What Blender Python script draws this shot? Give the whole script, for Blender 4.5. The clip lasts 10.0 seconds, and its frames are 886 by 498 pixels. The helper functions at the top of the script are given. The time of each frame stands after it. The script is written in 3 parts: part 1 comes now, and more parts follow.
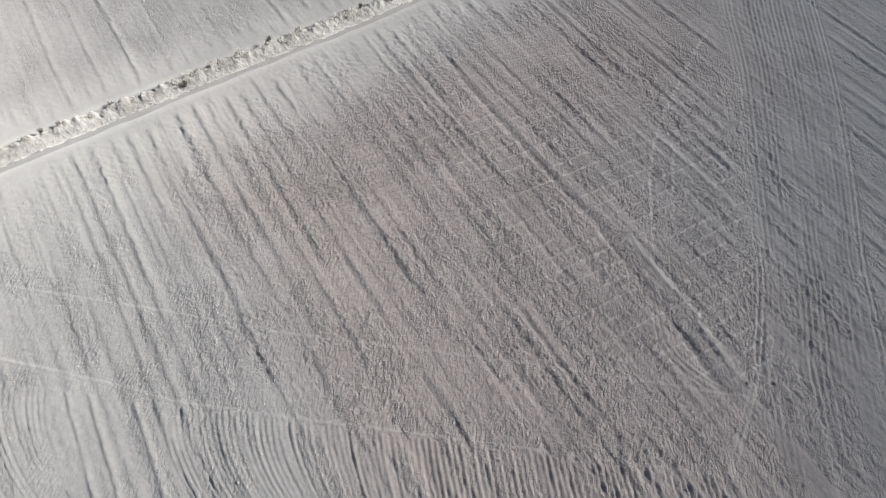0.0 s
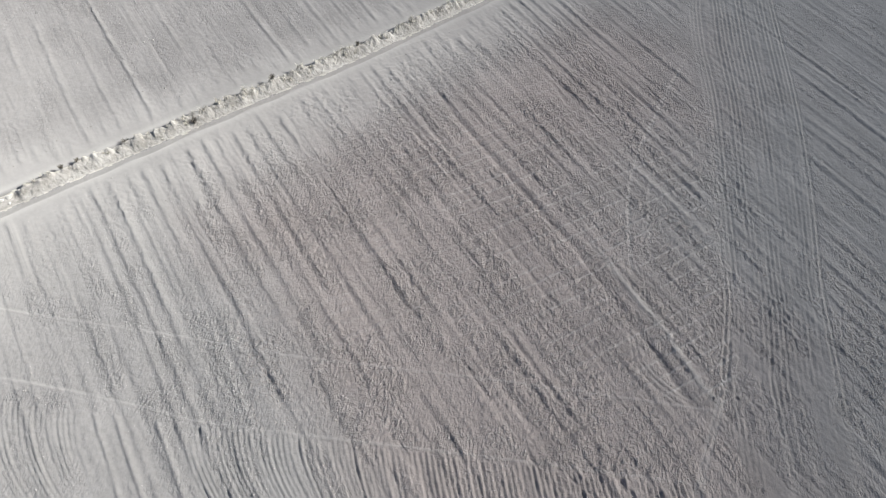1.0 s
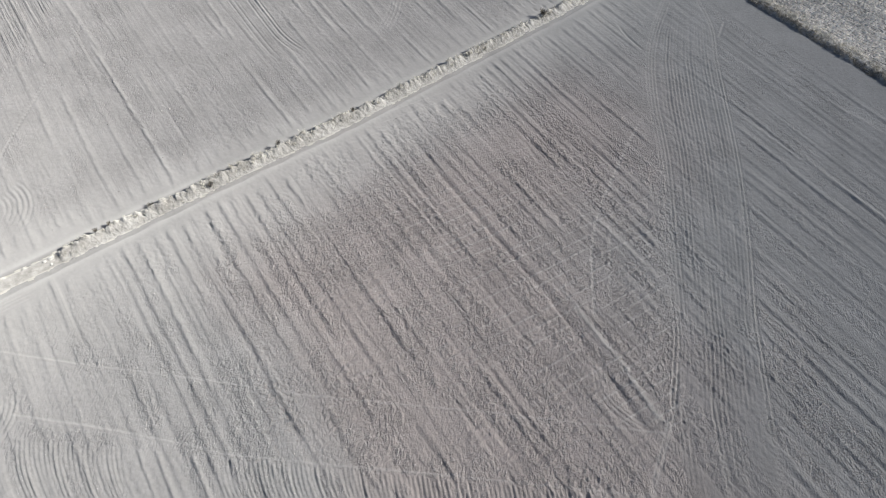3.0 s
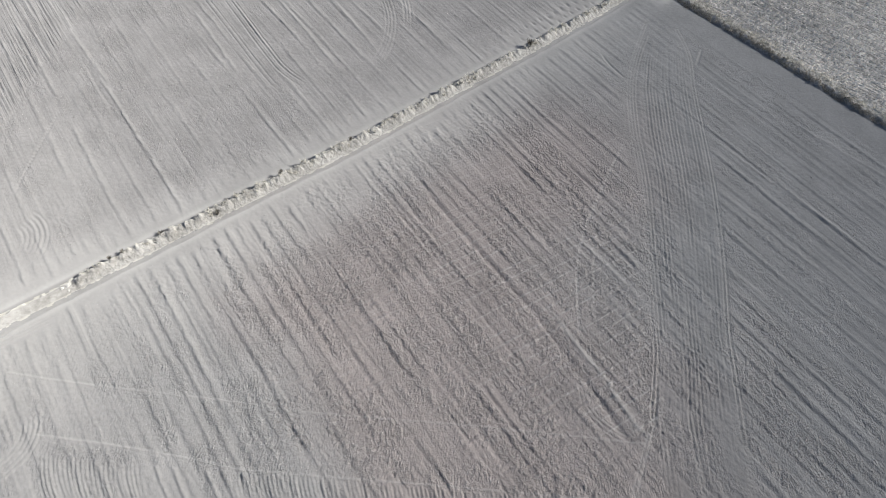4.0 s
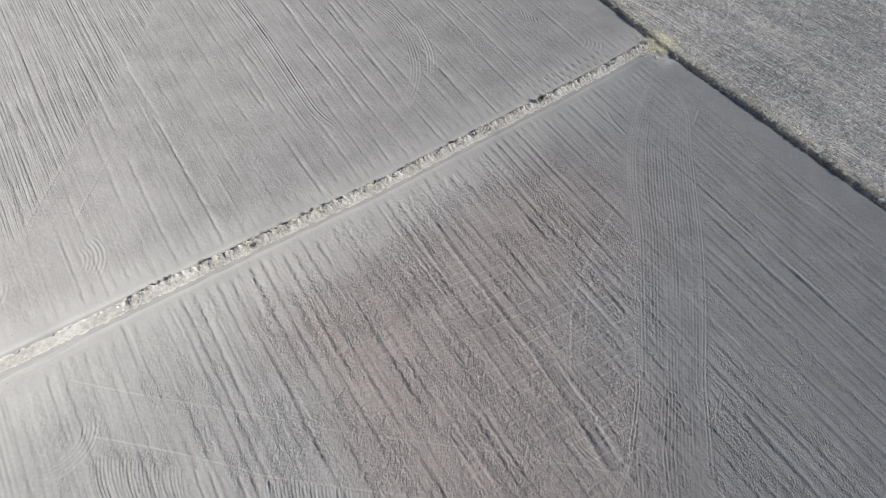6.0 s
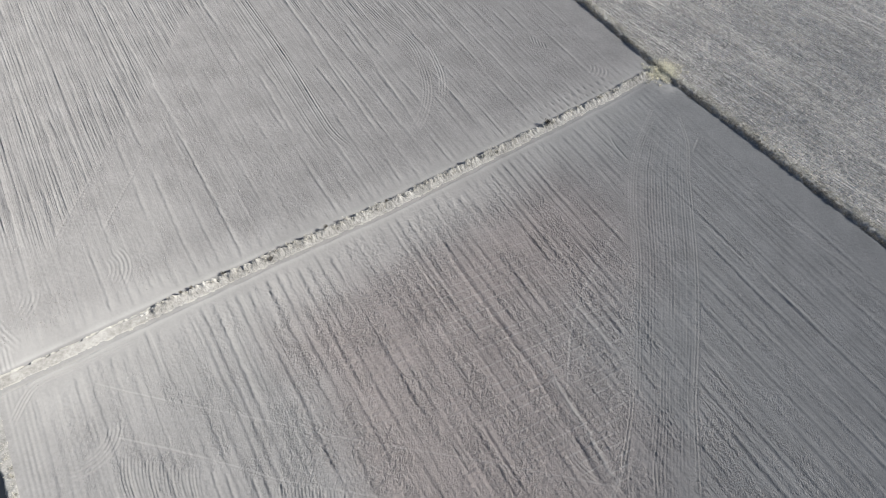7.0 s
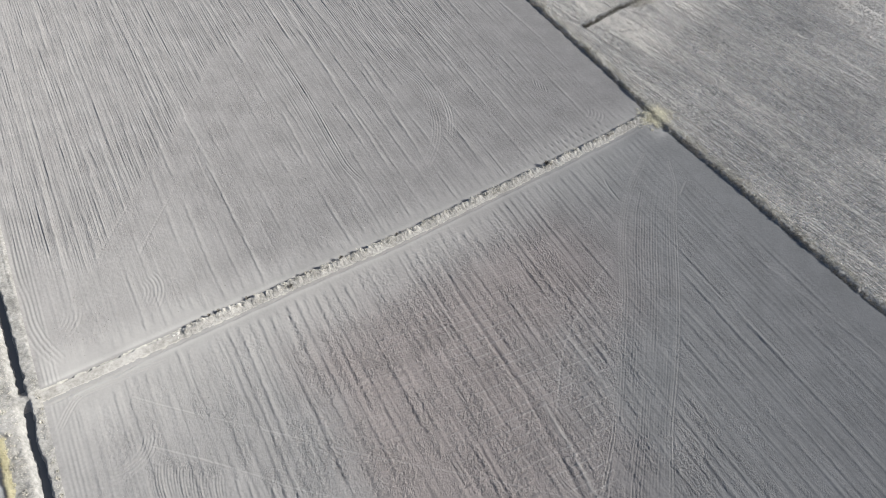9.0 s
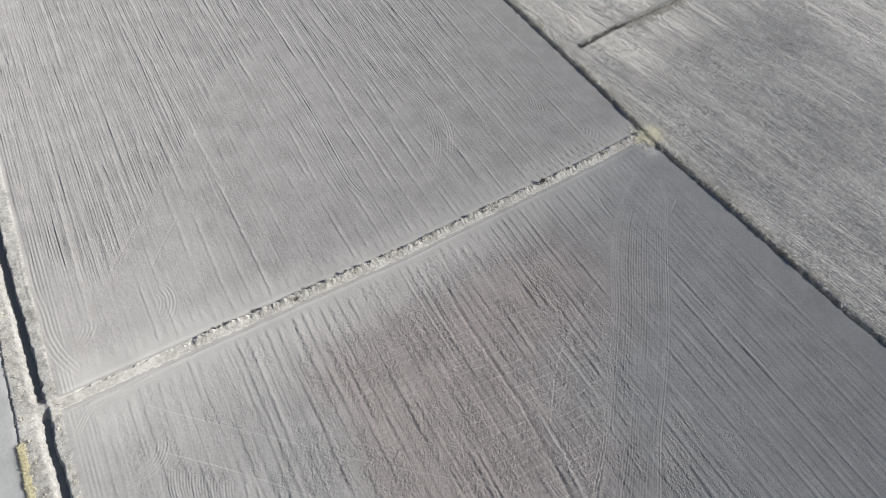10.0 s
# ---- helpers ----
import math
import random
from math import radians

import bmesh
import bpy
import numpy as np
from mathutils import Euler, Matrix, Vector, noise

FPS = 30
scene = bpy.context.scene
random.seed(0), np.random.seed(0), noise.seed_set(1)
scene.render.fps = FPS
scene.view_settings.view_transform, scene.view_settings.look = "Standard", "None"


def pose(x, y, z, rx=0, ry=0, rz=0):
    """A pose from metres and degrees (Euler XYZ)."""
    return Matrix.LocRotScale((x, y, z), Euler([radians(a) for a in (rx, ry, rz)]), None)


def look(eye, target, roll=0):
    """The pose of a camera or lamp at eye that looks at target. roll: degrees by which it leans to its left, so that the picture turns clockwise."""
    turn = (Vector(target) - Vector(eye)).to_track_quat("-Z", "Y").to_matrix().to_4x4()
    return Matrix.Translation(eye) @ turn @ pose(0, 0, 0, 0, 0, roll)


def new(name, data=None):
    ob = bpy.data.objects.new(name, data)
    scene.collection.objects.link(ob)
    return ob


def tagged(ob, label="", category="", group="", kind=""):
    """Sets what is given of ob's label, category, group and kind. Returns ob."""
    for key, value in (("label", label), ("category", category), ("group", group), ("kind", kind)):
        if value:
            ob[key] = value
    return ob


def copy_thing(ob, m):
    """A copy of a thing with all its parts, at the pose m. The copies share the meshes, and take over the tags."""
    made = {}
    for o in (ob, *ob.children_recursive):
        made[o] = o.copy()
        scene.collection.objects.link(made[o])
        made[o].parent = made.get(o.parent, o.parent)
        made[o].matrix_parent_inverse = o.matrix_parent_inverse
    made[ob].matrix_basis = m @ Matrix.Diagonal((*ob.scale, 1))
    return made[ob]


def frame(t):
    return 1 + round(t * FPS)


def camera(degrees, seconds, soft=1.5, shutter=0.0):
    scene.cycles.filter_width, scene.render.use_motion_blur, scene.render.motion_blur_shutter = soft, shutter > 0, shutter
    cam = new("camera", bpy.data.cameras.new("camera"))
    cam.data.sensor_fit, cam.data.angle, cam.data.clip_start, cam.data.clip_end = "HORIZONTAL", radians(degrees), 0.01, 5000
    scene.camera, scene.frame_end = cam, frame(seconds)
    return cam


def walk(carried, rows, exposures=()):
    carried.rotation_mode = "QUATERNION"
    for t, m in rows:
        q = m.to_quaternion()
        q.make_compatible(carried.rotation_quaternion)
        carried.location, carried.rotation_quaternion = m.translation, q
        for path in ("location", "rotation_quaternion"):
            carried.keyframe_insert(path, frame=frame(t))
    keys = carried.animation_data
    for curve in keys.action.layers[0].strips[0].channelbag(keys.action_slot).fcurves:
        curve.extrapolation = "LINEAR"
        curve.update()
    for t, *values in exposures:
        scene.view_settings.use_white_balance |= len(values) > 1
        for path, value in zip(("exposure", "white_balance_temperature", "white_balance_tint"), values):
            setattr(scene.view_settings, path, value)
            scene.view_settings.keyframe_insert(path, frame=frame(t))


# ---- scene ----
cam = camera(70.5, 10.0, soft=0.85)
PATH = [
    (0, (2.844, 3.624, 33.604), (2.7744, 4.7039, 31.9219), 3.87),
    (0.5, (2.713, 3.353, 35.505), (2.6569, 4.4377, 33.8255), 4.24),
    (1, (2.580, 3.069, 37.410), (2.5367, 4.1616, 35.7352), 4.63),
    (1.5, (2.443, 2.772, 39.318), (2.4127, 3.8712, 37.6474), 4.89),
    (2, (2.304, 2.461, 41.228), (2.2844, 3.5688, 39.5626), 5.12),
    (2.5, (2.159, 2.138, 43.139), (2.1510, 3.2520, 41.4783), 5.35),
    (4, (1.689, 1.088, 48.871), (1.7141, 2.2268, 47.2274), 5.99),
    (4.5, (1.517, 0.712, 50.778), (1.5528, 1.8573, 49.1395), 6.16),
    (5, (1.336, 0.323, 52.683), (1.3710, 1.4753, 51.0485), 6.41),
    (5.5, (1.144, -0.079, 54.583), (1.1562, 1.0775, 52.9512), 7.00),
    (7, (0.499, -1.361, 60.251), (0.4768, -0.1894, 58.6303), 8.46),
    (7.5, (0.258, -1.814, 62.127), (0.2313, -0.6380, 60.5090), 8.94),
    (8, (0.001, -2.279, 63.994), (-0.0277, -1.0973, 62.3808), 9.28),
    (8.5, (-0.271, -2.757, 65.852), (-0.2978, -1.5703, 64.2425), 9.67),
    (9, (-0.559, -3.247, 67.700), (-0.5859, -2.0538, 66.0957), 10.01),
    (9.5, (-0.866, -3.750, 69.538), (-0.8903, -2.5515, 67.9368), 10.34),
    (10, (-1.190, -4.265, 71.363), (-1.2104, -3.0598, 69.7674), 10.70),
]
walk(cam, [(t, look(eye, target, roll)) for t, eye, target, roll in PATH])

# ---- world and sun ----
SUN_AZ, SUN_EL = 8.0, 36.0          # degrees from +x towards +y; height over the horizon
EXPOSURE = 0.735
scene.view_settings.exposure = EXPOSURE
world = bpy.data.worlds.new("sky")
scene.world = world
world.use_nodes = True
wt = world.node_tree
sky = wt.nodes.new("ShaderNodeTexSky")
sky.sky_type, sky.sun_disc = "NISHITA", False
sky.air_density, sky.dust_density = 0.8, 3.0
sky.sun_elevation, sky.sun_rotation = radians(SUN_EL), radians(90 - SUN_AZ)
wt.links.new(sky.outputs["Color"], wt.nodes["Background"].inputs["Color"])
wt.nodes["Background"].inputs["Strength"].default_value = 0.08
sun = new("sun", bpy.data.lights.new("sun", "SUN"))
sun.data.energy, sun.data.angle, sun.data.color = 4.0, radians(0.6), (1.0, 0.992, 0.955)
ca, sa, ce, se = (math.cos(radians(SUN_AZ)), math.sin(radians(SUN_AZ)), math.cos(radians(SUN_EL)), math.sin(radians(SUN_EL)))
sun.matrix_world = look((200 * ca * ce, 200 * sa * ce, 200 * se), (0, 0, 0))

# ---- materials ----


def material(name, dark, light, small=3.0, large=0.25, bump=0.02, rough=0.95, pale=None, island=0.0, grain=9.0, stretch=1.0, lines=0.0, angle=39.56, squeeze=0.05, sharp=0.0, loam=None, dim_tone=None):
    """Dull ground or plant: two colours mixed at two scales, fine relief; pale: dry, trodden colour and painted sunlit
    crests, where its attribute is 1; the attribute 'clod' raises the relief.
    """
    m = bpy.data.materials.new(name)
    m.use_nodes = True
    n, l = m.node_tree.nodes, m.node_tree.links
    b = n["Principled BSDF"]
    b.inputs["Roughness"].default_value = rough
    b.inputs["Specular IOR Level"].default_value = 0.15
    b.inputs["Diffuse Roughness"].default_value = 1.0
    co = n.new("ShaderNodeNewGeometry")
    facs = []
    for scale, detail in ((small, 6.0), (large, 4.0)):
        t = n.new("ShaderNodeTexNoise")
        t.inputs["Scale"].default_value, t.inputs["Detail"].default_value, t.inputs["Roughness"].default_value = scale, detail, 0.65
        l.new(co.outputs["Position"], t.inputs["Vector"])
        facs.append(t.outputs["Fac"])
    mean = n.new("ShaderNodeMath")
    mean.operation = "ADD"
    l.new(facs[0], mean.inputs[0])
    l.new(facs[1], mean.inputs[1])
    rng = n.new("ShaderNodeMapRange")
    rng.inputs["From Min"].default_value, rng.inputs["From Max"].default_value = 0.72 + 0.12 * sharp, 1.28 - 0.12 * sharp
    l.new(mean.outputs[0], rng.inputs["Value"])
    mix = n.new("ShaderNodeMix")
    mix.data_type = "RGBA"
    mix.inputs["A"].default_value, mix.inputs["B"].default_value = (*dark, 1), (*light, 1)
    l.new(rng.outputs["Result"], mix.inputs["Factor"])
    out = mix.outputs["Result"]
    for tint, attribute in ((loam, "loam"), (dim_tone, "dim_tone")):
        if not tint:
            continue
        al = n.new("ShaderNodeAttribute")
        al.attribute_name = attribute
        mt = n.new("ShaderNodeMix")
        mt.data_type, mt.blend_type = "RGBA", "MULTIPLY"
        mt.inputs["B"].default_value = (*tint, 1)
        l.new(al.outputs["Fac"], mt.inputs["Factor"])
        l.new(out, mt.inputs["A"])
        out = mt.outputs["Result"]
    if pale:
        at = n.new("ShaderNodeAttribute")
        at.attribute_name = "worn_lit"
        mp = n.new("ShaderNodeMix")
        mp.data_type = "RGBA"
        mp.inputs["B"].default_value = (*pale, 1)
        l.new(at.outputs["Fac"], mp.inputs["Factor"])
        l.new(out, mp.inputs["A"])
        out = mp.outputs["Result"]
    if island:
        hv = n.new("ShaderNodeHueSaturation")
        rr = n.new("ShaderNodeMapRange")
        rr.inputs["To Min"].default_value, rr.inputs["To Max"].default_value = 1 - island, 1 + island
        l.new(co.outputs["Random Per Island"], rr.inputs["Value"])
        l.new(rr.outputs["Result"], hv.inputs["Value"])
        l.new(out, hv.inputs["Color"])
        out = hv.outputs["Color"]
    l.new(out, b.inputs["Base Color"])
    if bump:
        t = n.new("ShaderNodeTexNoise")
        t.inputs["Scale"].default_value, t.inputs["Detail"].default_value, t.inputs["Roughness"].default_value = grain, 4.5, 0.62
        longer = n.new("ShaderNodeVectorMath")
        longer.operation = "MULTIPLY"
        longer.inputs[1].default_value = (1.0, stretch, 1.0)
        l.new(co.outputs["Position"], longer.inputs[0])
        l.new(longer.outputs["Vector"], t.inputs["Vector"])
        bp = n.new("ShaderNodeBump")
        bp.inputs["Strength"].default_value, bp.inputs["Distance"].default_value = 1.0, bump
        if pale:
            ac_ = n.new("ShaderNodeAttribute")
            ac_.attribute_name = "clod"
            ml = n.new("ShaderNodeMath")
            ml.operation = "MULTIPLY"
            ml.inputs[1].default_value = bump
            l.new(ac_.outputs["Fac"], ml.inputs[0])
            l.new(ml.outputs[0], bp.inputs["Distance"])
        l.new(t.outputs["Fac"], bp.inputs["Height"])
        l.new(bp.outputs["Normal"], b.inputs["Normal"])
        if lines:
            turned = n.new("ShaderNodeVectorRotate")
            turned.rotation_type = "Z_AXIS"
            turned.inputs["Angle"].default_value = -radians(angle)
            l.new(co.outputs["Position"], turned.inputs["Vector"])
            squeezed = n.new("ShaderNodeVectorMath")
            squeezed.operation = "MULTIPLY"
            squeezed.inputs[1].default_value = (1.0, squeeze, 0.0)
            l.new(turned.outputs["Vector"], squeezed.inputs[0])
            tl = n.new("ShaderNodeTexNoise")
            tl.inputs["Scale"].default_value, tl.inputs["Detail"].default_value, tl.inputs["Roughness"].default_value = 3.2, 2.0, 0.6
            l.new(squeezed.outputs["Vector"], tl.inputs["Vector"])
            af = n.new("ShaderNodeAttribute")
            af.attribute_name = "lines"
            mf = n.new("ShaderNodeMath")
            mf.operation = "MULTIPLY"
            mf.inputs[1].default_value = lines
            l.new(af.outputs["Fac"], mf.inputs[0])
            bl = n.new("ShaderNodeBump")
            bl.inputs["Strength"].default_value = 1.0
            l.new(mf.outputs[0], bl.inputs["Distance"])
            l.new(tl.outputs["Fac"], bl.inputs["Height"])
            l.new(bp.outputs["Normal"], bl.inputs["Normal"])
            l.new(bl.outputs["Normal"], b.inputs["Normal"])
    return m


# last tint: cool darkening painted where rough soil turns its shaded sides to the camera
SOIL_S = material("soil_brown", (0.20, 0.197, 0.194), (0.275, 0.27, 0.265), pale=(0.385, 0.378, 0.36), bump=0.37, grain=6.2, stretch=0.6, lines=0.30, loam=(1.05, 0.965, 0.94), dim_tone=(0.845, 0.868, 0.882))
SOIL_N = material("soil_grey", (0.187, 0.182, 0.179), (0.257, 0.251, 0.246), pale=(0.385, 0.378, 0.362), bump=0.22, grain=6.0, stretch=0.6, lines=0.30)
SOIL_W = material("soil_pale", (0.22, 0.225, 0.225), (0.285, 0.288, 0.287), bump=0.02)
VERGE = material("verge_earth", (0.23, 0.222, 0.203), (0.46, 0.448, 0.422), pale=(0.60, 0.58, 0.50), small=2.2, bump=0.22, grain=3.4, stretch=0.8, lines=0.13, angle=55.0, squeeze=0.6)
BANK = material("ditch_earth", (0.175, 0.172, 0.16), (0.40, 0.392, 0.372), small=2.4, bump=0.14, grain=4.0, stretch=1.6)
STUBBLE = material("stubble_soil", (0.105, 0.103, 0.10), (0.40, 0.388, 0.366), pale=(0.60, 0.57, 0.52), small=5.0, bump=0.30, large=1.6, grain=4.4, stretch=0.8, lines=0.45, angle=50.0, squeeze=0.15, sharp=1.0)
FAR = material("far_soil", (0.20, 0.19, 0.175), (0.30, 0.285, 0.265), large=0.02, bump=0.03)
STRAW = material("dry_grass", (0.38, 0.36, 0.31), (0.60, 0.58, 0.52), small=1.5, bump=0, island=0.3)
STALK = material("stubble_straw", (0.45, 0.43, 0.40), (0.82, 0.785, 0.73), small=0.9, large=0.07, bump=0, island=0.14)
STONE = material("pale_stone", (0.42, 0.41, 0.385), (0.56, 0.55, 0.52), small=6.0, bump=0.02)
REED = material("yellow_reed", (0.50, 0.46, 0.30), (0.70, 0.66, 0.48), small=1.5, bump=0, island=0.2)
GREEN = material("faded_grass", (0.60, 0.575, 0.46), (0.78, 0.75, 0.62), small=1.5, bump=0, island=0.3)
WEED = material("dead_weed", (0.08, 0.075, 0.065), (0.20, 0.18, 0.15), small=4.0, bump=0, island=0.3)
# brown brush that also supplies the dark of the verge's shadow
SHADE_BRUSH = material("shade_brush", (0.14, 0.13, 0.11), (0.34, 0.315, 0.27), small=4.0, bump=0, island=0.3)
CLOD_S = material("clod_brown", (0.23, 0.215, 0.205), (0.325, 0.305, 0.292), bump=0.03, island=0.2)
CLOD_P = material("clod_pale", (0.27, 0.265, 0.255), (0.355, 0.348, 0.335), bump=0.03, island=0.15)
CLOD_N = material("clod_grey", (0.25, 0.24, 0.23), (0.335, 0.322, 0.307), bump=0.03, island=0.15)
WATER = bpy.data.materials.new("ditch_water")
WATER.use_nodes = True
WATER.node_tree.nodes["Principled BSDF"].inputs["Base Color"].default_value = (0.13, 0.135, 0.135, 1)
WATER.node_tree.nodes["Principled BSDF"].inputs["Roughness"].default_value = 0.12

# ---- plan: s runs across the furrows, q along them ----
PX, PY, DX, DY = 0.771, 0.637, 0.637, -0.771


def world_xy(s, q):
    return PX * s + DX * q, PY * s + DY * q


def plan_sq(x, y):
    return PX * x + PY * y, DX * x + DY * y


def bank_q(s):
    """The middle of the low bank between the two ploughed fields."""
    return np.interp(s, (-19.9, -4.9, 8.5, 23.2, 43.8, 63.0, 71.6), (-39.3, -40.1, -40.8, -41.3, -43.1, -44.7, -45.8))


def edge_s(q):
    """The foot of the verge along the stubble field."""
    return np.interp(q, (-130, -89.8, -59.4, -43.2, -25.5, -4.0, 1.9, 30), (72.6, 73.6, 74.3, 74.2, 75.9, 77.4, 78.2, 81.0))


def ditch_s(q):
    """The middle of the drainage ditch."""
    return np.interp(q, (-70, -57, -43.3, -35, -29, -10), (-22.7, -22.5, -22.1, -22.1, -21.8, -21.4))


TABLE = np.random.RandomState(5).rand(256, 256)


def vnoise(x, y, seed=0):
    """Smooth value noise from 0 to 1 with cells of size 1."""
    x, y = x + 37.3 * seed, y + 91.7 * seed
    i, j = np.floor(x).astype(int), np.floor(y).astype(int)
    u, v = x - i, y - j
    u, v = u * u * (3 - 2 * u), v * v * (3 - 2 * v)
    a, b, c, e = (TABLE[(i + k) % 256, (j + m) % 256] for k, m in ((0, 0), (1, 0), (0, 1), (1, 1)))
    return (a * (1 - u) + b * u) * (1 - v) + (c * (1 - u) + e * u) * v


def fbm(x, y, seed=0, octaves=4):
    total, weight = 0.0, 0.0
    for k in range(octaves):
        total = total + vnoise(x * 2 ** k, y * 2 ** k, seed + k) * 0.55 ** k
        weight += 0.55 ** k
    return total / weight


def smooth(a, b, x):
    t = np.clip((x - a) / (b - a), 0, 1)
    return t * t * (3 - 2 * t)


def steps(*stretches):
    """Grid lines: stretches of (start, end, step)."""
    return np.concatenate([np.arange(a, b - 1e-6, h) for a, b, h in stretches])


FAR_STEPS = np.array([2500, 1200, 600, 300, 150, 80, 40, 20, 10, 4])
S_LINES = np.concatenate([-32 - FAR_STEPS, steps((-32, -25, 0.35), (-25, -20, 0.12), (-20, 45, 0.085), (45, 62, 0.10), (62, 80, 0.15), (80, 118, 0.4), (118, 170, 0.9)), 170 + FAR_STEPS[::-1]])
Q_LINES = np.concatenate([-130 - FAR_STEPS, steps((-130, -100, 0.5), (-100, -62, 0.3), (-62, -42, 0.15), (-42, 1, 0.10), (1, 4, 0.15), (4, 20, 0.3)), 20 + FAR_STEPS[::-1]])
S, Q = np.meshgrid(S_LINES, Q_LINES, indexing="ij")
X, Y = world_xy(S, Q)
near = (S > -34) & (S < 172) & (Q > -132) & (Q < 22)
Hh = np.zeros_like(S)
worn_lit = np.zeros_like(S)

QB, SE = bank_q(S), edge_s(Q)
across = Q - QB                      # over 0: the southern field
south = smooth(0.95, 1.3, across) * smooth(-20.2, -19.6, S) * smooth(0.3, 0.0, S - SE)
north = smooth(-0.95, -1.3, across) * smooth(-20.2, -19.6, S) * smooth(0.3, 0.0, S - SE)
plough = south + north


def ridges(sw, period, seed):
    """Uneven plough ridges: every one with its own height, sharper on one side."""
    u = sw / period
    k = np.floor(u)
    f = u - k
    own = TABLE[(k.astype(int) + 17 * seed) % 256, (seed * 31) % 256]
    rise = np.where(f < 0.62, f / 0.62, (1 - f) / 0.38)
    return (rise * rise * (3 - 2 * rise)) * (0.25 + 0.95 * own ** 1.5)


PITCH = 1.207                        # from one plough furrow to the next


def furrow(s, q):
    """The number of the furrow strip at a place, and how far the place lies from the strip's ridge."""
    sway = (fbm(s / 9, q / 30, 1, 3) - 0.5) * 0.8 + (vnoise(s / 1.3, q / 5, 7) - 0.5) * 0.16
    u = (s + sway + 4.45) / PITCH
    k = np.floor(u)
    jitter = 0.32 * (TABLE[k.astype(int) % 256, 12] - 0.5)
    return k, (u - k - 0.5) * PITCH + jitter, sway


def cloddy_strip(s, q, seed):
    """1 where a strip between two furrows is broken into clods, 0 where it lies smooth."""
    k, _, _ = furrow(s, q)
    return smooth(0.40, 0.56, vnoise(k * 5.3, q / 4.0, seed) * 0.75 + vnoise(s / 0.9, q / 1.6, seed + 1) * 0.25)


def skewed(d, west, east):
    """A ridge that is steeper on its western side."""
    return np.exp(-(d / np.where(d < 0, west, east)) ** 2)


k_f, d_f, sway = furrow(S, Q)
k_i = k_f.astype(int)
rugged = (fbm(S / 0.38, Q / 0.7, 101, 2) - 0.5)
ragged = d_f + 0.2 * rugged * (1 - 0.6 * smooth(40, 50, S))
start = 1.5 + 1.6 * TABLE[k_i % 256, 14] + 0.5 * (vnoise(S / 0.5, Q * 0 + 3, 5) - 0.5)
headland = smooth(-0.5, 1.6, np.abs(across) - start) * smooth(-20, -16, S) * smooth(-2.5, -6.5, S - SE)
every = (k_i % 2).astype(float)
own_s, own_n = TABLE[k_i % 256, 31], TABLE[(k_i + 40) % 256, 77]
east_part = smooth(40, 50, S)
vary = 0.4 + 0.15 * east_part + (0.6 - 0.15 * east_part) * smooth(0.32, 0.66, vnoise(k_f * 3.7, Q / (4.5 + 7 * (S > 45)), 3))
Hh += south * headland * (0.13 - 0.025 * east_part) * (0.6 + 0.4 * smooth(-5, 15, S)) * (0.42 + 0.5 * own_s) * vary * (1 - 0.5 * every * east_part) * (1 - 0.25 * smooth(4, 12, S) * smooth(38, 30, S)) * (1 + 0.5 * rugged) * (skewed(ragged, 0.15, 0.36) - 0.42 * np.exp(-((ragged + 0.36) / 0.17) ** 2))
Hh += south * headland * 0.045 * (skewed((ragged + 0.95) % PITCH - 0.55, 0.10, 0.22)) * smooth(0.42, 0.62, vnoise(k_f * 2.9, Q / 7, 9))
# thin sharp crests left by single shares
crest_line = (1 - np.abs(2 * vnoise((S + 0.6 * sway) / 0.8, Q / 26, 16) - 1)) ** 7
Hh += plough * headland * (0.07 + 0.08 * rugged) * crest_line * smooth(0.25, 0.6, fbm(S / 3, Q / 8, 17, 2)) * 0.35
# low separate ridges in the north field
long_n = 0.25 + 0.75 * smooth(0.36, 0.62, vnoise(k_f * 4.3, Q / 5, 102))
sharp = north * headland * (0.25 + 0.45 * own_n) * (1 - 0.7 * every) * long_n * (1 + 1.0 * rugged) * skewed(d_f + 0.26 * rugged, 0.14, 0.30)
Hh += (0.085 + 0.03 * smooth(4, 14, -across)) * sharp - 0.045 * north * headland * (0.3 + 0.4 * own_n) * (1 - 0.7 * every) * long_n * np.exp(-((d_f + 0.34) / 0.15) ** 2)
# the sunlit look of these crests, painted in as paler soil
worn_lit += 0.3 * sharp

# blunt furrow ends where the plough was lifted beside the bank
ends_at = np.exp(-((np.abs(across) - start - 0.7) / 0.75) ** 2) * smooth(-16, -12, S) * smooth(0, -3, S - SE)
Hh += plough * ends_at * 0.045 * (skewed(ragged, 0.18, 0.45) - 0.35)



def single(up, s0, q0, s1, q1, wide=0.24):
    """One furrow (up below 0) or one ridge (over 0), a little higher or deeper than the rest, from one place to another."""
    box = np.abs(S - (s0 + s1) / 2) < 2.5 + abs(s1 - s0)
    s_, q_ = S[box], Q[box]
    mid = s0 + (s1 - s0) * np.clip((q_ - q0) / (q1 - q0), 0, 1)
    wob = (fbm(s_ / 6, q_ / 9, 11, 3) - 0.5) * 0.2 + 0.2 * rugged[box]
    run = smooth(q0 - 2, q0 + 2, q_) * smooth(q1 + 2, q1 - 2, q_) * (0.5 + 0.45 * vnoise(s_ * 0 + s0, q_ / 2.2, 13) + 0.25 * vnoise(s_ * 0 + s0, q_ / 0.7, 14))
    r = s_ - mid + wob
    shape = skewed(r, 0.6 * wide, 1.2 * wide) if up > 0 else np.exp(-(r / (0.8 * wide)) ** 2)
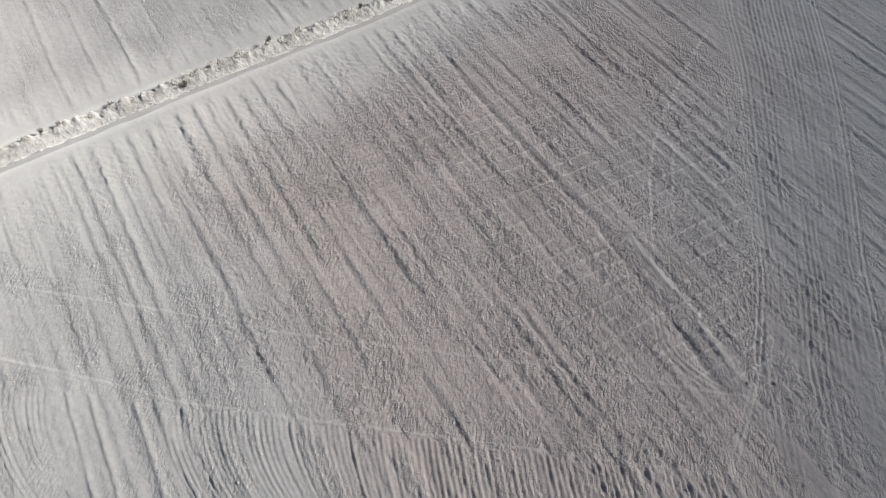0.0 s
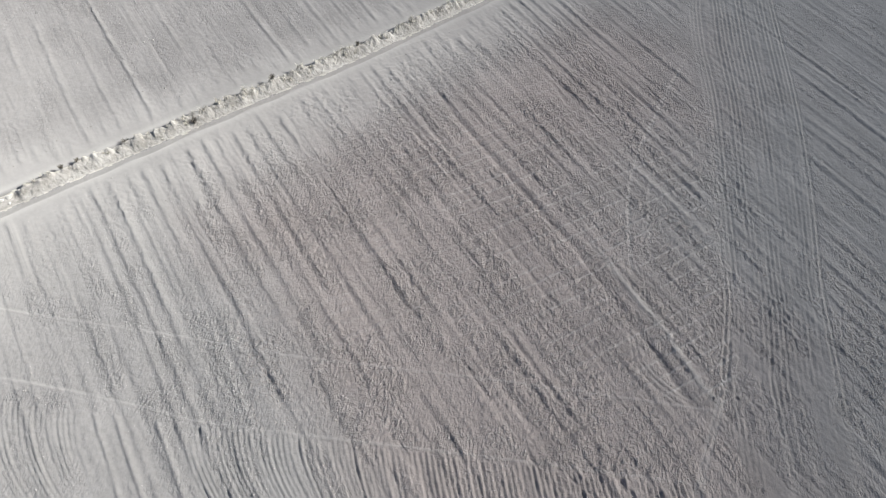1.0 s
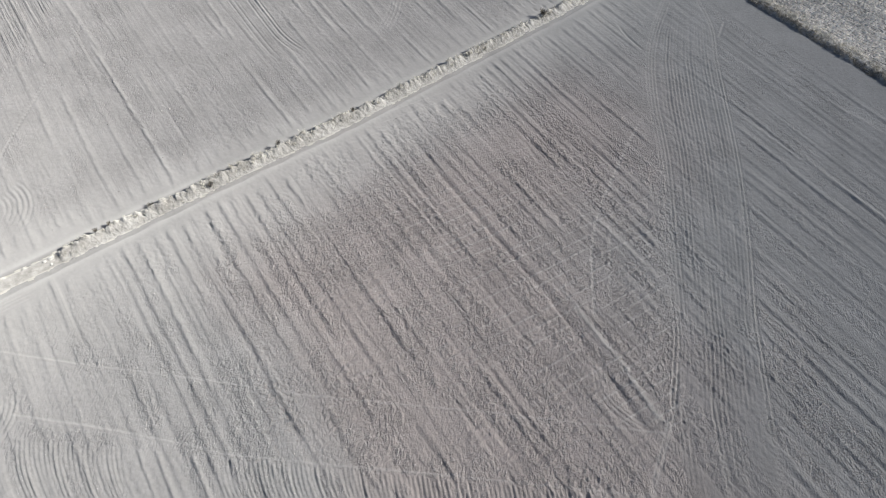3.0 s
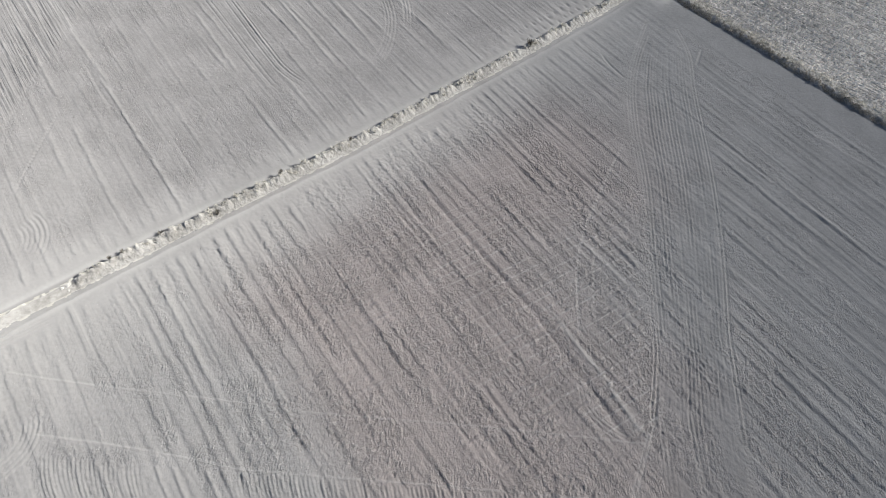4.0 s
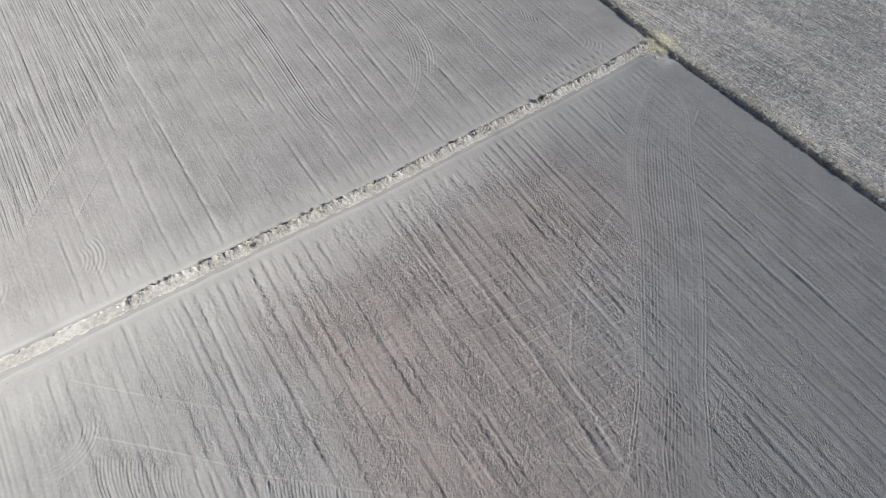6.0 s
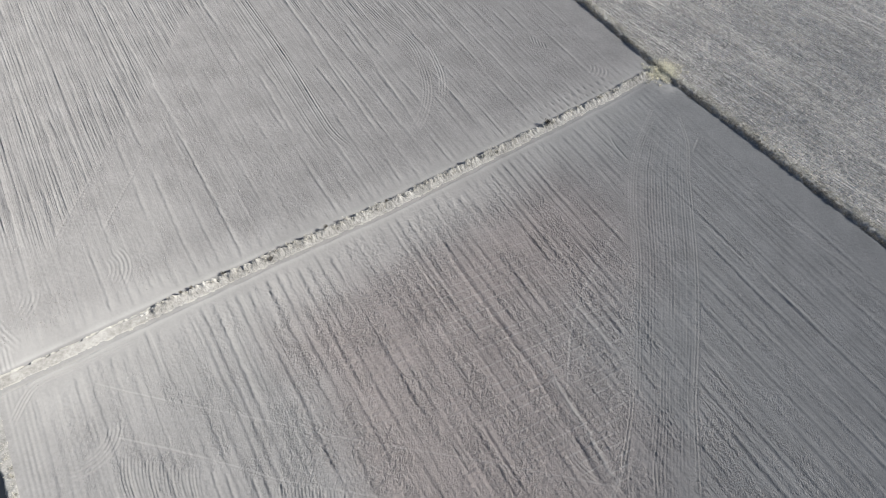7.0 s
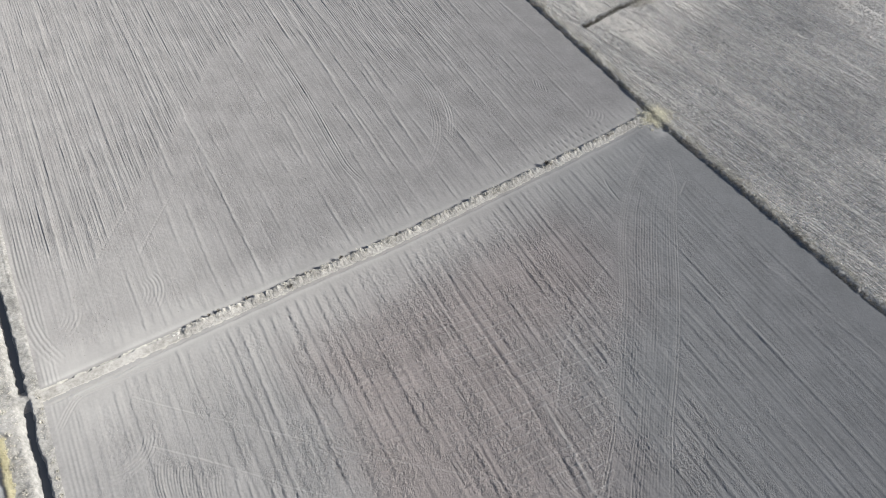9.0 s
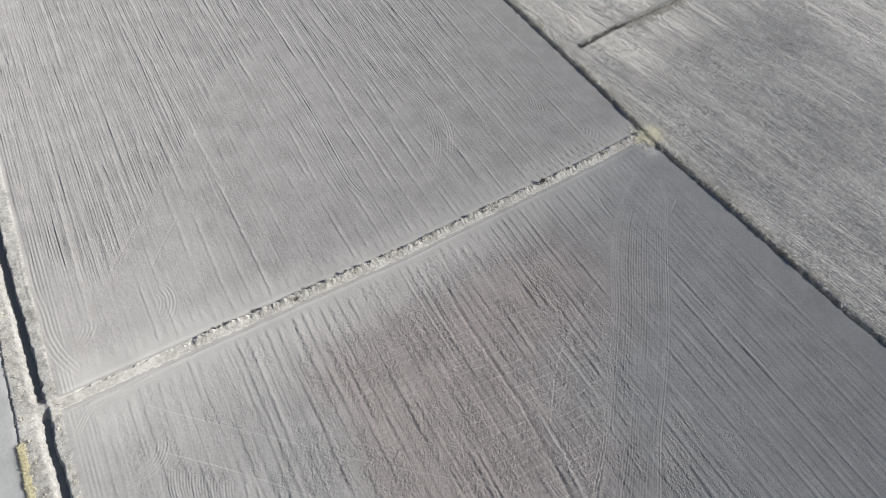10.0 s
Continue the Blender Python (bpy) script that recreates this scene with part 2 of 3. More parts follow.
    Hh[box] += plough[box] * run * up * shape * (1 + 0.5 * rugged[box])
    # raised ridges get their lit crest as pale colour too
    worn_lit[box] += plough[box] * run * shape * max(up, 0) * 3.0


for one in ((-0.085, 23.1, -38, 22.6, -6), (-0.07, 24.3, -33, 24.2, -26), (-0.06, 14.8, -36, 14.0, -22), (-0.05, -1.45, -37, -1.3, -25), (-0.055, 4.5, -29, 4.6, -21),
            (-0.06, 19.1, -16, 18.7, -9), (-0.06, 29.2, -39, 29.1, -30), (-0.07, 36.3, -30, 35.8, -25), (-0.07, 30.3, -33, 30.7, -25), (-0.05, 30.7, -9, 30.6, 0),
            (-0.06, 51.8, -31, 50.9, -18), (-0.06, 45.6, -18, 45.4, -9), (-0.06, 63.9, -26, 63.9, -18), (-0.05, 56.3, -14, 55.6, 2), (-0.04, -3.9, -37, -3.9, -28)):
    single(*one)
for one in ((0.06, 0.9, -36, 0.75, -24), (0.05, 5.9, -35, 5.5, -27), (0.06, 35.9, -18, 35.9, -9), (0.07, 44.7, -24, 46.0, -4), (0.07, 52.6, -16, 53.1, -3),
            (0.07, 58.0, -21, 59.2, -3), (0.06, 68.4, -16, 71.6, 4), (0.05, 42.7, -22, 42.7, -13), (0.05, 62.8, -40, 62.8, -28), (0.06, 51.4, -36, 51.2, -31)):
    single(*one)
for one in ((0.09, 30.3, -102, 28.9, -54), (0.08, 35.8, -77, 34.4, -52), (0.08, 50.4, -97, 49.6, -59), (0.09, 52.2, -91, 52.4, -47), (0.07, 67.8, -91, 69.1, -70),
            (0.08, 19.3, -71, 18.8, -58), (0.07, 42.3, -59, 42.7, -47, 0.5), (0.06, 4.5, -98, 6.2, -64), (0.06, -13.7, -99, -15.2, -46), (0.08, -10.1, -96, -10.2, -72, 0.35),
            (0.05, -5.5, -110, -6.3, -62), (-0.05, 5.2, -70, 5.0, -57), (-0.06, 8.8, -52, 8.8, -45), (-0.05, 12.8, -50, 12.8, -45), (0.07, 24.5, -70, 23.6, -60)):
    single(*one)

# the deepest furrow, and the cloddy ridge beside it
deepest = np.interp(Q, (-37, -30, -15, -10, -6.5, -3), (27.4, 26.9, 26.8, 26.4, 26.2, 25.6))
Hh -= south * 0.125 * smooth(-38, -34, Q) * smooth(-1.5, -3.5, Q) * (0.7 + 0.5 * vnoise(Q / 3, Q * 0, 13)) * np.exp(-((S - deepest + 0.14 * rugged) / 0.26) ** 2)
beside_it = south * smooth(-17, -11, Q) * smooth(-0.5, -2.5, Q) * np.exp(-((S - deepest - 1.45 + 0.3 * rugged) / 0.24) ** 2)
Hh += 0.10 * beside_it * (1 + 0.8 * rugged)
worn_lit += 0.4 * beside_it
# small pits where the plough was set in beside the bank, towards the stubble field
for row, shift in ((-1.9, 0.0), (-3.3, 0.6)):
    Hh -= north * 0.12 * smooth(48, 53, S) * smooth(68, 64, S) * np.exp(-((across - row - 0.5 * (vnoise(S / 1.3, S * 0, 20) - 0.5)) / 0.33) ** 2) * np.clip(np.sin((S + shift) * 2 * np.pi / 1.3), 0, 1) ** 2
# drill lines in the north field: bundles of fine lines, one bundle for each pass
edge_x = np.interp(Y, (33, 42, 50, 63, 70, 77, 84), (-43.6, -43.9, -44.1, -43.6, -44.4, -45.0, -42.0))
lined = north * np.clip(smooth(0.6, -0.6, X - edge_x - 0.8 * (vnoise(S / 0.8, Q * 0, 4) - 0.5)) * smooth(30, 36, Y) + smooth(84, 88, Y + 7 * (vnoise(S / 3, Q * 0, 6) - 0.5)) * smooth(-3, -16, X + 4 * (vnoise(S / 2, Q * 0, 11) - 0.5)), 0, 1)
lane = (S + 0.4 * sway) / 2.0
bundle = 0.15 + 0.85 * smooth(0.30, 0.62, vnoise(lane * 1.9, Q / 16, 8))
fine = np.sin((S + 0.4 * sway) * 2 * np.pi / 0.37 + 2.5 * vnoise(S / 1.1, Q / 18, 10)) * (0.35 + 0.65 * vnoise(S / 0.5, Q / 6, 104))
drill = fbm((S + 0.5 * sway) / 0.27, Q / 14, 8, 2) - 0.5
share = (1 - np.abs(2 * vnoise((S + 0.5 * sway) / 0.6, Q / 16, 103) - 1)) ** 5
Hh += lined * (0.034 * fine * bundle + 0.045 * drill + 0.095 * share * (0.25 + 0.9 * vnoise(S / 1.5, Q / 7, 104)) * (1 + 0.6 * rugged) + 0.05 * ridges(S + 0.5 * sway, 2.0, 3))
Hh += plough * headland * (1 - lined) * (0.045 * south * (1 - 0.75 * east_part) + 0.02 * north) * drill
beside_n = north * smooth(-20.1, -19.7, S) * smooth(-17.6, -18.6, S + 0.6 * (vnoise(S * 0, Q / 4, 18) - 0.5))
Hh += beside_n * 0.035 * np.sin(S * 2 * np.pi / 0.42) * (0.4 + 0.8 * vnoise(S, Q / 6, 19))

# fan of cultivator lines along the southern headland, and lines beside the ditch
fan = south * smooth(13.3, 12.9, Y) * smooth(-27, -25, X) * smooth(22, 18, X)
down = 13.3 - Y
bend = 0.095 - 0.085 * smooth(-6, 5, X)
w = X - bend * down ** 2 - 0.25 * down + 0.15 * fbm(X / 3, Y / 6, 21, 2)
comb = np.clip(smooth(-12.2, -11.2, X - 0.28 * down) + 0.8 * smooth(-18.6, -19.4, X - 0.4 * down), 0, 1)
tine = np.sin(w * 2 * np.pi / 0.33 + 3 * vnoise(w / 2.5, Y / 8, 30))
Hh += fan * comb * (0.05 * np.sign(tine) * np.abs(tine) ** 1.5 * (0.35 + 1.0 * vnoise(w / 0.6, Y / 7, 22)) + 0.15 * (fbm(w / 0.19, Y / 4, 25, 2) - 0.5) + 0.03 * ridges(w, 1.9, 5))
u_ = X - 0.75 * down
for x0 in (-17.9, -16.6, -14.1, -12.9):
    Hh += fan * (1 - comb) * 0.10 * skewed(x0 - u_ + 0.1 * rugged, 0.24, 0.12) * smooth(-0.6, 0.3, down)
beside = smooth(-19.9, -19.5, S) * smooth(-17.0, -18.0, S + 0.8 * (vnoise(S * 0, Q / 2.5, 18) - 0.5)) * south * (0.4 + vnoise(S, Q / 3, 19))
Hh += beside * 0.02 * np.sin(S * 2 * np.pi / 0.45)
# broken cross lines from an older pass
c = -0.566 * X + 0.824 * Y - 12.09 + 0.25 * (fbm(X / 7, Y / 7, 23, 2) - 0.5)
number = np.round(c / 1.048)
old = south * smooth(-13, -5, X) * (0.3 + 0.7 * smooth(14, 28, S)) * smooth(22.5, 20.5, X) * smooth(17.5, 19, Y) * smooth(58, 48, Y) * smooth(0.24, 0.50, vnoise(S / 3.2, number * 3.3, 24)) * (0.4 + 0.6 * smooth(46, 32, Y))
line = np.exp(-((c - 1.048 * number) / 0.065) ** 2) * (0.55 + 0.6 * vnoise(X / 0.6, Y / 0.6, 29))
Hh += 0.08 * old * line
worn_lit += 0.58 * old * line
hatched = south * (1 - fan) * headland * smooth(-16, -8, X) * smooth(24, 20, X) * smooth(46, 36, Y) * smooth(0.44, 0.60, vnoise(X / 3.2, Y / 2.4, 26))
Hh += hatched * 0.16 * (fbm((c + 0.2 * vnoise(X / 3, Y / 3, 28)) / 0.28, (0.824 * X + 0.566 * Y) / 2.6, 27, 2) - 0.5)


def track(points, offsets, wide, deep, pale=0.0, tread=0.0, fade=0.0):
    """Wheel or tool lines along a smooth way through a few points, pressed in (deep over 0) or left proud."""
    global Hh
    pts = np.array(points, float)
    reach = max(abs(o) for o in offsets) + 4 * wide
    box = (X > pts[:, 0].min() - reach) & (X < pts[:, 0].max() + reach) & (Y > pts[:, 1].min() - reach) & (Y < pts[:, 1].max() + reach)
    if not box.any():
        return
    t = np.concatenate([[0], np.cumsum(np.hypot(*np.diff(pts, axis=0).T))])
    fine = np.arange(0, t[-1], 0.8)
    k = np.clip(np.searchsorted(t, fine, "right") - 1, 0, len(t) - 2)
    u = ((fine - t[k]) / (t[k + 1] - t[k]))[:, None]
    p0, p1, p2, p3 = pts[np.maximum(k - 1, 0)], pts[k], pts[k + 1], pts[np.minimum(k + 2, len(t) - 1)]
    way = 0.5 * (2 * p1 + (p2 - p0) * u + (2 * p0 - 5 * p1 + 4 * p2 - p3) * u ** 2 + (3 * p1 - p0 - 3 * p2 + p3) * u ** 3)
    way = np.vstack([way, pts[-1]])
    px, py = X[box], Y[box]
    best, side, length = np.full(px.shape, 1e9), np.ones(px.shape), np.zeros(px.shape)
    run = 0.0
    for (ax, ay), (bx, by) in zip(way[:-1], way[1:]):
        ex, ey = bx - ax, by - ay
        n = math.hypot(ex, ey)
        if n < 1e-6:
            continue
        near_ = (np.abs(px - (ax + bx) / 2) < reach + n) & (np.abs(py - (ay + by) / 2) < reach + n)
        qx, qy = px[near_] - ax, py[near_] - ay
        f = np.clip((qx * ex + qy * ey) / n ** 2, 0, 1)
        dist = np.hypot(qx - f * ex, qy - f * ey)
        better = dist < best[near_]
        idx = np.nonzero(near_)[0][better]
        best[idx] = dist[better]
        side[idx] = np.sign(ex * qy - ey * qx)[better]
        length[idx] = run + f[better] * n
        run += n
    sd = best * side
    ends = smooth(0, fade + 0.3, length) * smooth(run, run - fade - 0.3, length) if fade else 1.0
    wear = 0.75 + 0.4 * vnoise(length / 2.5, length * 0, 31)
    dh = np.zeros(px.shape)
    dw = np.zeros(px.shape)
    base = max(abs(o) for o in offsets) + 0.25
    Hh[box] *= 1 - 0.65 * ends * smooth(base + 0.25, base - 0.1, best) * (deep > 0.04)
    for o in offsets:
        r = (sd - o) / wide
        print_ = 1 + tread * np.sign(np.sin(length * 2 * np.pi / 0.42 + np.abs(r) * 1.5)) if tread else 1.0
        dh += -deep * wear * ends * print_ * (np.exp(-r * r) - 0.5 * np.exp(-((np.abs(r) - 1.9) ** 2) * 2))
        dw += pale * wear * ends * np.exp(-(r / 1.3) ** 2)
    Hh[box] += dh
    worn_lit[box] += dw


SWATH_L = [(26.5, 73.2), (25.6, 70.7), (23.9, 65.4), (22.9, 60.5), (22.5, 53.6), (22.7, 45.9), (22.3, 37.5), (21.8, 29), (21.6, 25.5), (20.6, 20.1), (18.4, 14.2), (16.4, 8)]
SWATH_R = [(30.5, 72.6), (31.3, 67.5), (30.9, 61.5), (30.7, 54.6), (30.5, 47.6), (30.1, 41.3), (29.4, 34.8), (28.5, 28.4), (28.3, 25), (27.8, 14.9), (27.6, 6)]
xl, xr = (np.interp(Y, [p[1] for p in reversed(w_)], [p[0] for p in reversed(w_)]) for w_ in (SWATH_L, SWATH_R))
xl = np.maximum(xl, 20.6)
inside = south * smooth(0.1, 0.4, X - xl) * smooth(0.1, 0.4, xr - X) * smooth(72, 64, Y)
part_in = (X - xl) / (xr - xl)
tines = np.sin(part_in * 2 * np.pi * 21 + 1.4 * fbm(X / 1.5, Y / 8, 35, 2)) * (0.3 + 0.7 * smooth(0.34, 0.60, fbm(part_in * 7, Y / 7, 33, 2)))
Hh = Hh * (1 - 0.4 * inside) + inside * (0.042 * tines + 0.06 * (fbm(part_in * 26, Y / 4.5, 34, 2) - 0.5))
track(SWATH_L[:10], (-0.14, 0.18), 0.08, 0.065, 0.2)
track(SWATH_L[9:], (0, 0.3), 0.085, 0.03, 0.28)
track(SWATH_L[:9], (0.55, 0.9), 0.08, 0.045, 0.1, fade=3)
track(SWATH_R, (-0.18, 0.16), 0.08, 0.06, 0.2)
track([(23.6, 21.5), (23.7, 17), (23.9, 10)], (0, 0.3), 0.085, 0.06, 0.15, fade=1)
track([(15.3, 23.1), (15.5, 20.8), (16.6, 19.4), (18.8, 18.1)], (-0.7, -0.35, 0), 0.08, 0.03, 0.12, fade=1)
track([(31.7, 65.3), (33.3, 69.5)], (0,), 0.13, 0.07, 0.2, fade=1)
track([(20.0, 66.5), (20.9, 64.4), (22.8, 61.8)], (0,), 0.13, 0.07, 0.2, fade=1)
track([(-31.5, 19.3), (-25.5, 18.9), (-14.5, 18.5), (-6.7, 18.1), (6.4, 18.1), (19.6, 17.8)], (0,), 0.075, -0.03, 0.26)
track([(-27.2, 14.6), (-21.0, 14.3), (-14.4, 13.7), (-11, 13.3), (3.5, 13.3), (17.7, 13.2)], (0,), 0.08, -0.035, 0.26)
track([(15.0, 25), (15.2, 33.7), (16.2, 38.4), (17.9, 43), (20, 48.1), (21.9, 52.1)], (0,), 0.12, 0.035, 0.3, tread=0.9, fade=4)
track([(16.5, 28.0), (16.7, 32.9), (17.2, 37.5)], (0,), 0.12, 0.03, 0.22, tread=0.9, fade=2)
track([(-40.2, 82.9), (-28.2, 68.0), (-19.3, 56.8), (-16.6, 54.2)], (-0.2, 0.3), 0.09, 0.05, 0.1, fade=3)
track([(-39.6, 86.0), (-28.2, 72.3), (-20.2, 61.8), (-17.2, 58.2), (-14.2, 56.0)], (-0.8, -0.15, 0.25), 0.10, 0.07, 0.1, fade=3)
track([(-29.1, 101.8), (-23.5, 92.4), (-16.5, 84.5), (-11, 79.9), (-8.2, 74.9), (-6.5, 69.8), (-6.3, 64.6), (-7.3, 60.1)], (-0.5, -0.1, 0.3, 0.75), 0.10, 0.045, 0.12, fade=3)
track([(-8, 80.5), (-5.3, 75), (-4.3, 71.8), (-3.8, 67.3)], (-0.6, -0.2, 0.2), 0.12, 0.05, 0.25, fade=3)
track([(-43.6, 34.1), (-43.8, 45.7), (-44.1, 54), (-43.4, 63.3), (-45.0, 76.4)], (0,), 0.11, 0.045, 0.1, tread=0.7, fade=2)
track([(-38.7, 35.7), (-39.1, 39), (-39.3, 48), (-39.4, 60.8), (-39.2, 71)], (0,), 0.11, 0.045, 0.1, tread=0.8, fade=3)


def turn(cx, cy, r0, r1, a0, a1, step=0.42, deep=0.04):
    """Rings left by a tractor turning round on the spot."""
    for r in np.arange(r0, r1 + 0.01, step):
        track([(cx + r * math.cos(radians(a)), cy + r * math.sin(radians(a))) for a in np.linspace(a0, a1, 9)], (0,), 0.095, deep, 0.15, fade=0.8)


turn(-31, 14.2, 2.7, 4.15, -78, 35, 0.36, 0.035)
turn(-38, 31, 2.4, 4.6, -15, 70)
track([(-37.0, 13.5), (-37.2, 16.7), (-37.0, 18.1), (-36.1, 19.2), (-34.3, 20.7), (-29.5, 24.9)], (-0.3, 0, 0.3), 0.09, 0.05, 0.15, fade=2)

track([(-56.0, 36.0), (-52.0, 31.0), (-48.5, 27.4), (-46.4, 25.0), (-43.8, 22.9), (-40.2, 21.0)], (-0.5, 0, 0.45, 0.9), 0.10, 0.045, 0.12, fade=2)
turn(-45.2, 26.0, 2.2, 4.4, -25, 40, 0.45, 0.04)
for k in range(5):
    track([(7.6 + 0.55 * k, 86.6 - 0.3 * k), (7.9 + 0.55 * k, 85.4 - 0.3 * k), (8.3 + 0.55 * k, 84.5 - 0.3 * k)], (0,), 0.12, 0.09, 0.15, fade=0.5)
    track([(17.4 + 0.6 * k, 81.8 - 0.1 * k), (17.6 + 0.6 * k, 80.4 - 0.1 * k), (17.0 + 0.6 * k, 79.2 - 0.1 * k)], (0,), 0.12, 0.09, 0.15, fade=0.5)

# the low bank, the verge along the stubble, the ditch, and the general unevenness
lump = fbm(S / 0.9, Q / 0.9, 41, 3)
on_bank = smooth(-21.0, -19.5, S) * smooth(1.5, -1.0, S - SE)
lumpy = smooth(-5.9, -4.9, S)
crest = (0.14 + 0.40 * lumpy + 0.4 * lumpy * (fbm(S / 1.8, S * 0, 42, 3) - 0.5)) * (1 - 0.9 * np.exp(-((S + 5.1) / 0.32) ** 2))
crease = smooth(0.30, 0.12, vnoise(S / 0.55 + 0.3 * across, S * 0, 46)) * smooth(0.35, 0.65, vnoise(S / 5, S * 0, 47))
over = across + 0.18 + 0.35 * (fbm(S / 0.8, S * 0, 44, 2) - 0.5)
profile = np.where(over < -0.35, smooth(-0.68, -0.38, over), smooth(0.68, -0.45, over))
Hh += on_bank * profile * (crest + (0.06 + 0.55 * lumpy) * (lump - 0.5) + (0.06 + 0.55 * lumpy) * (fbm(S / 0.36, Q / 0.55, 43, 2) - 0.5) - 0.42 * crease * lumpy)
Hh -= on_bank * 0.2 * (0.35 + 0.65 * smooth(0.2, 0.5, vnoise(S / 4, S * 0, 48))) * np.exp(-((across - 0.95 - 0.25 * smooth(-5, -12, S) - 0.3 * (fbm(S / 2, S * 0, 49, 2) - 0.5)) / 0.14) ** 2)
Hh -= on_bank * (1 - lumpy) * smooth(-20, -17, S) * 0.2 * smooth(0.35, 0.6, vnoise(S / 0.45, S * 0, 50)) * np.exp(-((across + 0.72 + 0.2 * (fbm(S / 1.5, S * 0, 36, 2) - 0.5)) / 0.13) ** 2)
raised = smooth(0.0, 0.62, S - SE + 0.9 * (lump - 0.5) + 0.6 * (fbm(S / 0.3, Q / 0.4, 93, 2) - 0.5))
Hh += raised * 0.29 * near + raised * smooth(2.6, 1.0, S - SE) * (0.12 + 0.34 * (lump - 0.5))
Hh -= near * 0.07 * np.exp(-((S - SE + 0.05) / 0.3) ** 2)
dist = np.abs(S - ditch_s(Q) + 0.2 * (fbm(S * 0, Q / 3, 45, 3) - 0.5)) + 0.46 * (fbm(S / 0.8, Q / 0.8, 39, 3) - 0.5)
plug = np.exp(-((Q + 40.0) / 0.9) ** 2)
cut = smooth(0.80, 0.22, dist) * (1 - 0.75 * plug)
streaks = fbm(S / 1.1, Q / 0.35, 38, 3) - 0.5
west_bank, east_bank = smooth(-25.0, -24.4, S) * (S < ditch_s(Q)), smooth(-19.9, -20.5, S) * (S > ditch_s(Q))
Hh += near * (west_bank * (0.16 + 0.34 * (lump - 0.5) + 0.42 * streaks) + east_bank * (0.12 + 0.2 * smooth(-42, -46, Q) + 0.3 * (lump - 0.5) + 0.2 * streaks)) * (1 - cut)
Hh -= near * 0.3 * np.exp(-((S + 24.78 + 0.25 * (fbm(S * 0, Q / 4, 37, 2) - 0.5)) / 0.13) ** 2)
Hh -= near * 1.12 * cut
clods_in = plough * (0.35 + 0.65 * headland)
Hh += clods_in * (0.04 + south * smooth(-8, 8, S) * smooth(56, 40, S) * (0.02 + 0.05 * cloddy_strip(S, Q, 61)) + 0.03 * cloddy_strip(S, Q, 61)) * (fbm(S / 0.24, Q / 0.3, 51, 2) - 0.5) * (0.4 + 1.2 * fbm(S / 3, Q / 9, 52, 2))
Hh += near * 0.16 * (fbm(S / 14, Q / 20, 53, 3) - 0.5)
Hh[~near] = 0
lines_at = np.clip(worn_lit * 2.2, 0, 1)
# south field: paler trodden strip beside the bank, and paler towards the west
pale_south = south * np.clip(smooth(10 + 4 * smooth(24, 8, S), 1.0, np.abs(across) + 3 * (fbm(S / 2, Q / 4, 56, 2) - 0.5)) * smooth(74, 56, S) * (0.9 + 0.3 * smooth(4, 12, S) * smooth(38, 26, S)) + 0.32 * smooth(20, -5, S + 7 * (fbm(S / 5, Q / 9, 55, 3) - 0.5)), 0, 1.55) * (0.45 + 0.3 * fbm(S / 3, Q / 6, 54, 3))
# north field: paler beside the bank and towards the west
worn_lit = np.clip(worn_lit + 0.62 * pale_south + north * (0.35 * smooth(7.0, 1.5, np.abs(across)) + 0.25 * smooth(12, -6, S) * smooth(28, 8, np.abs(across))) * (0.5 + fbm(S / 3, Q / 6, 54, 3)), 0, 1)
litter = smooth(2.0, 2.8, S - SE) * near
streak_o, streak_a = 0.643 * (X - 29) + 0.766 * (Y - 80), 0.766 * (X - 29) - 0.643 * (Y - 80)
litter = litter * (0.6 + 0.6 * smooth(0.38, 0.66, fbm(streak_o / 1.8, streak_a / 13, 60, 3)))
lane_d, lane_l = 0.75 * (X - 34) - 0.66 * (Y - 108.6), 0.66 * (X - 34) + 0.75 * (Y - 108.6)
pale_parcel = np.clip(smooth(3 + 9 * smooth(0, -20, lane_l), -1.5, lane_d) * smooth(-26, -2, lane_l) + 1.5 * smooth(-4, 9, 0.818 * (X - 66) + 0.575 * (Y - 130.7)) + 0.35 * smooth(50, 75, X), 0, 1.8)
worn_lit = np.clip(worn_lit + litter * (0.03 + 0.30 * smooth(0.48, 0.64, fbm(streak_o / 1.5, streak_a / 22, 76, 3)) + 0.55 * pale_parcel) * (0.35 + 0.9 * fbm(S / 6, Q / 10, 57, 3)), 0, 1)
worn_lit = np.clip(worn_lit + np.exp(-((X - 28.0) ** 2 + (Y - 82.0) ** 2) / 2.6) + 0.6 * south * np.exp(-((X - 29.4) ** 2 + (Y - 79.3) ** 2) / 3.5) * (0.4 + vnoise(X / 0.5, Y / 0.5, 95)), 0, 1)
foot = on_bank * smooth(0.45, 0.6, np.abs(across)) * smooth(1.9, 1.2, np.abs(across))
worn_lit = np.clip(worn_lit + 0.36 * foot * (0.6 + 0.6 * fbm(S / 1.2, Q / 1.2, 97, 2)), 0, 1)
loam_at = (0.25 + 0.75 * smooth(3, 14, np.abs(across))) * smooth(2, 10, S + 5 * (fbm(S / 6, Q / 9, 58, 3) - 0.5)) * smooth(42, 24, S - 20 * smooth(30, 54, Y) + 6 * smooth(26, 14, Y) + 8 * (fbm(S / 6, Q / 9, 59, 3) - 0.5))
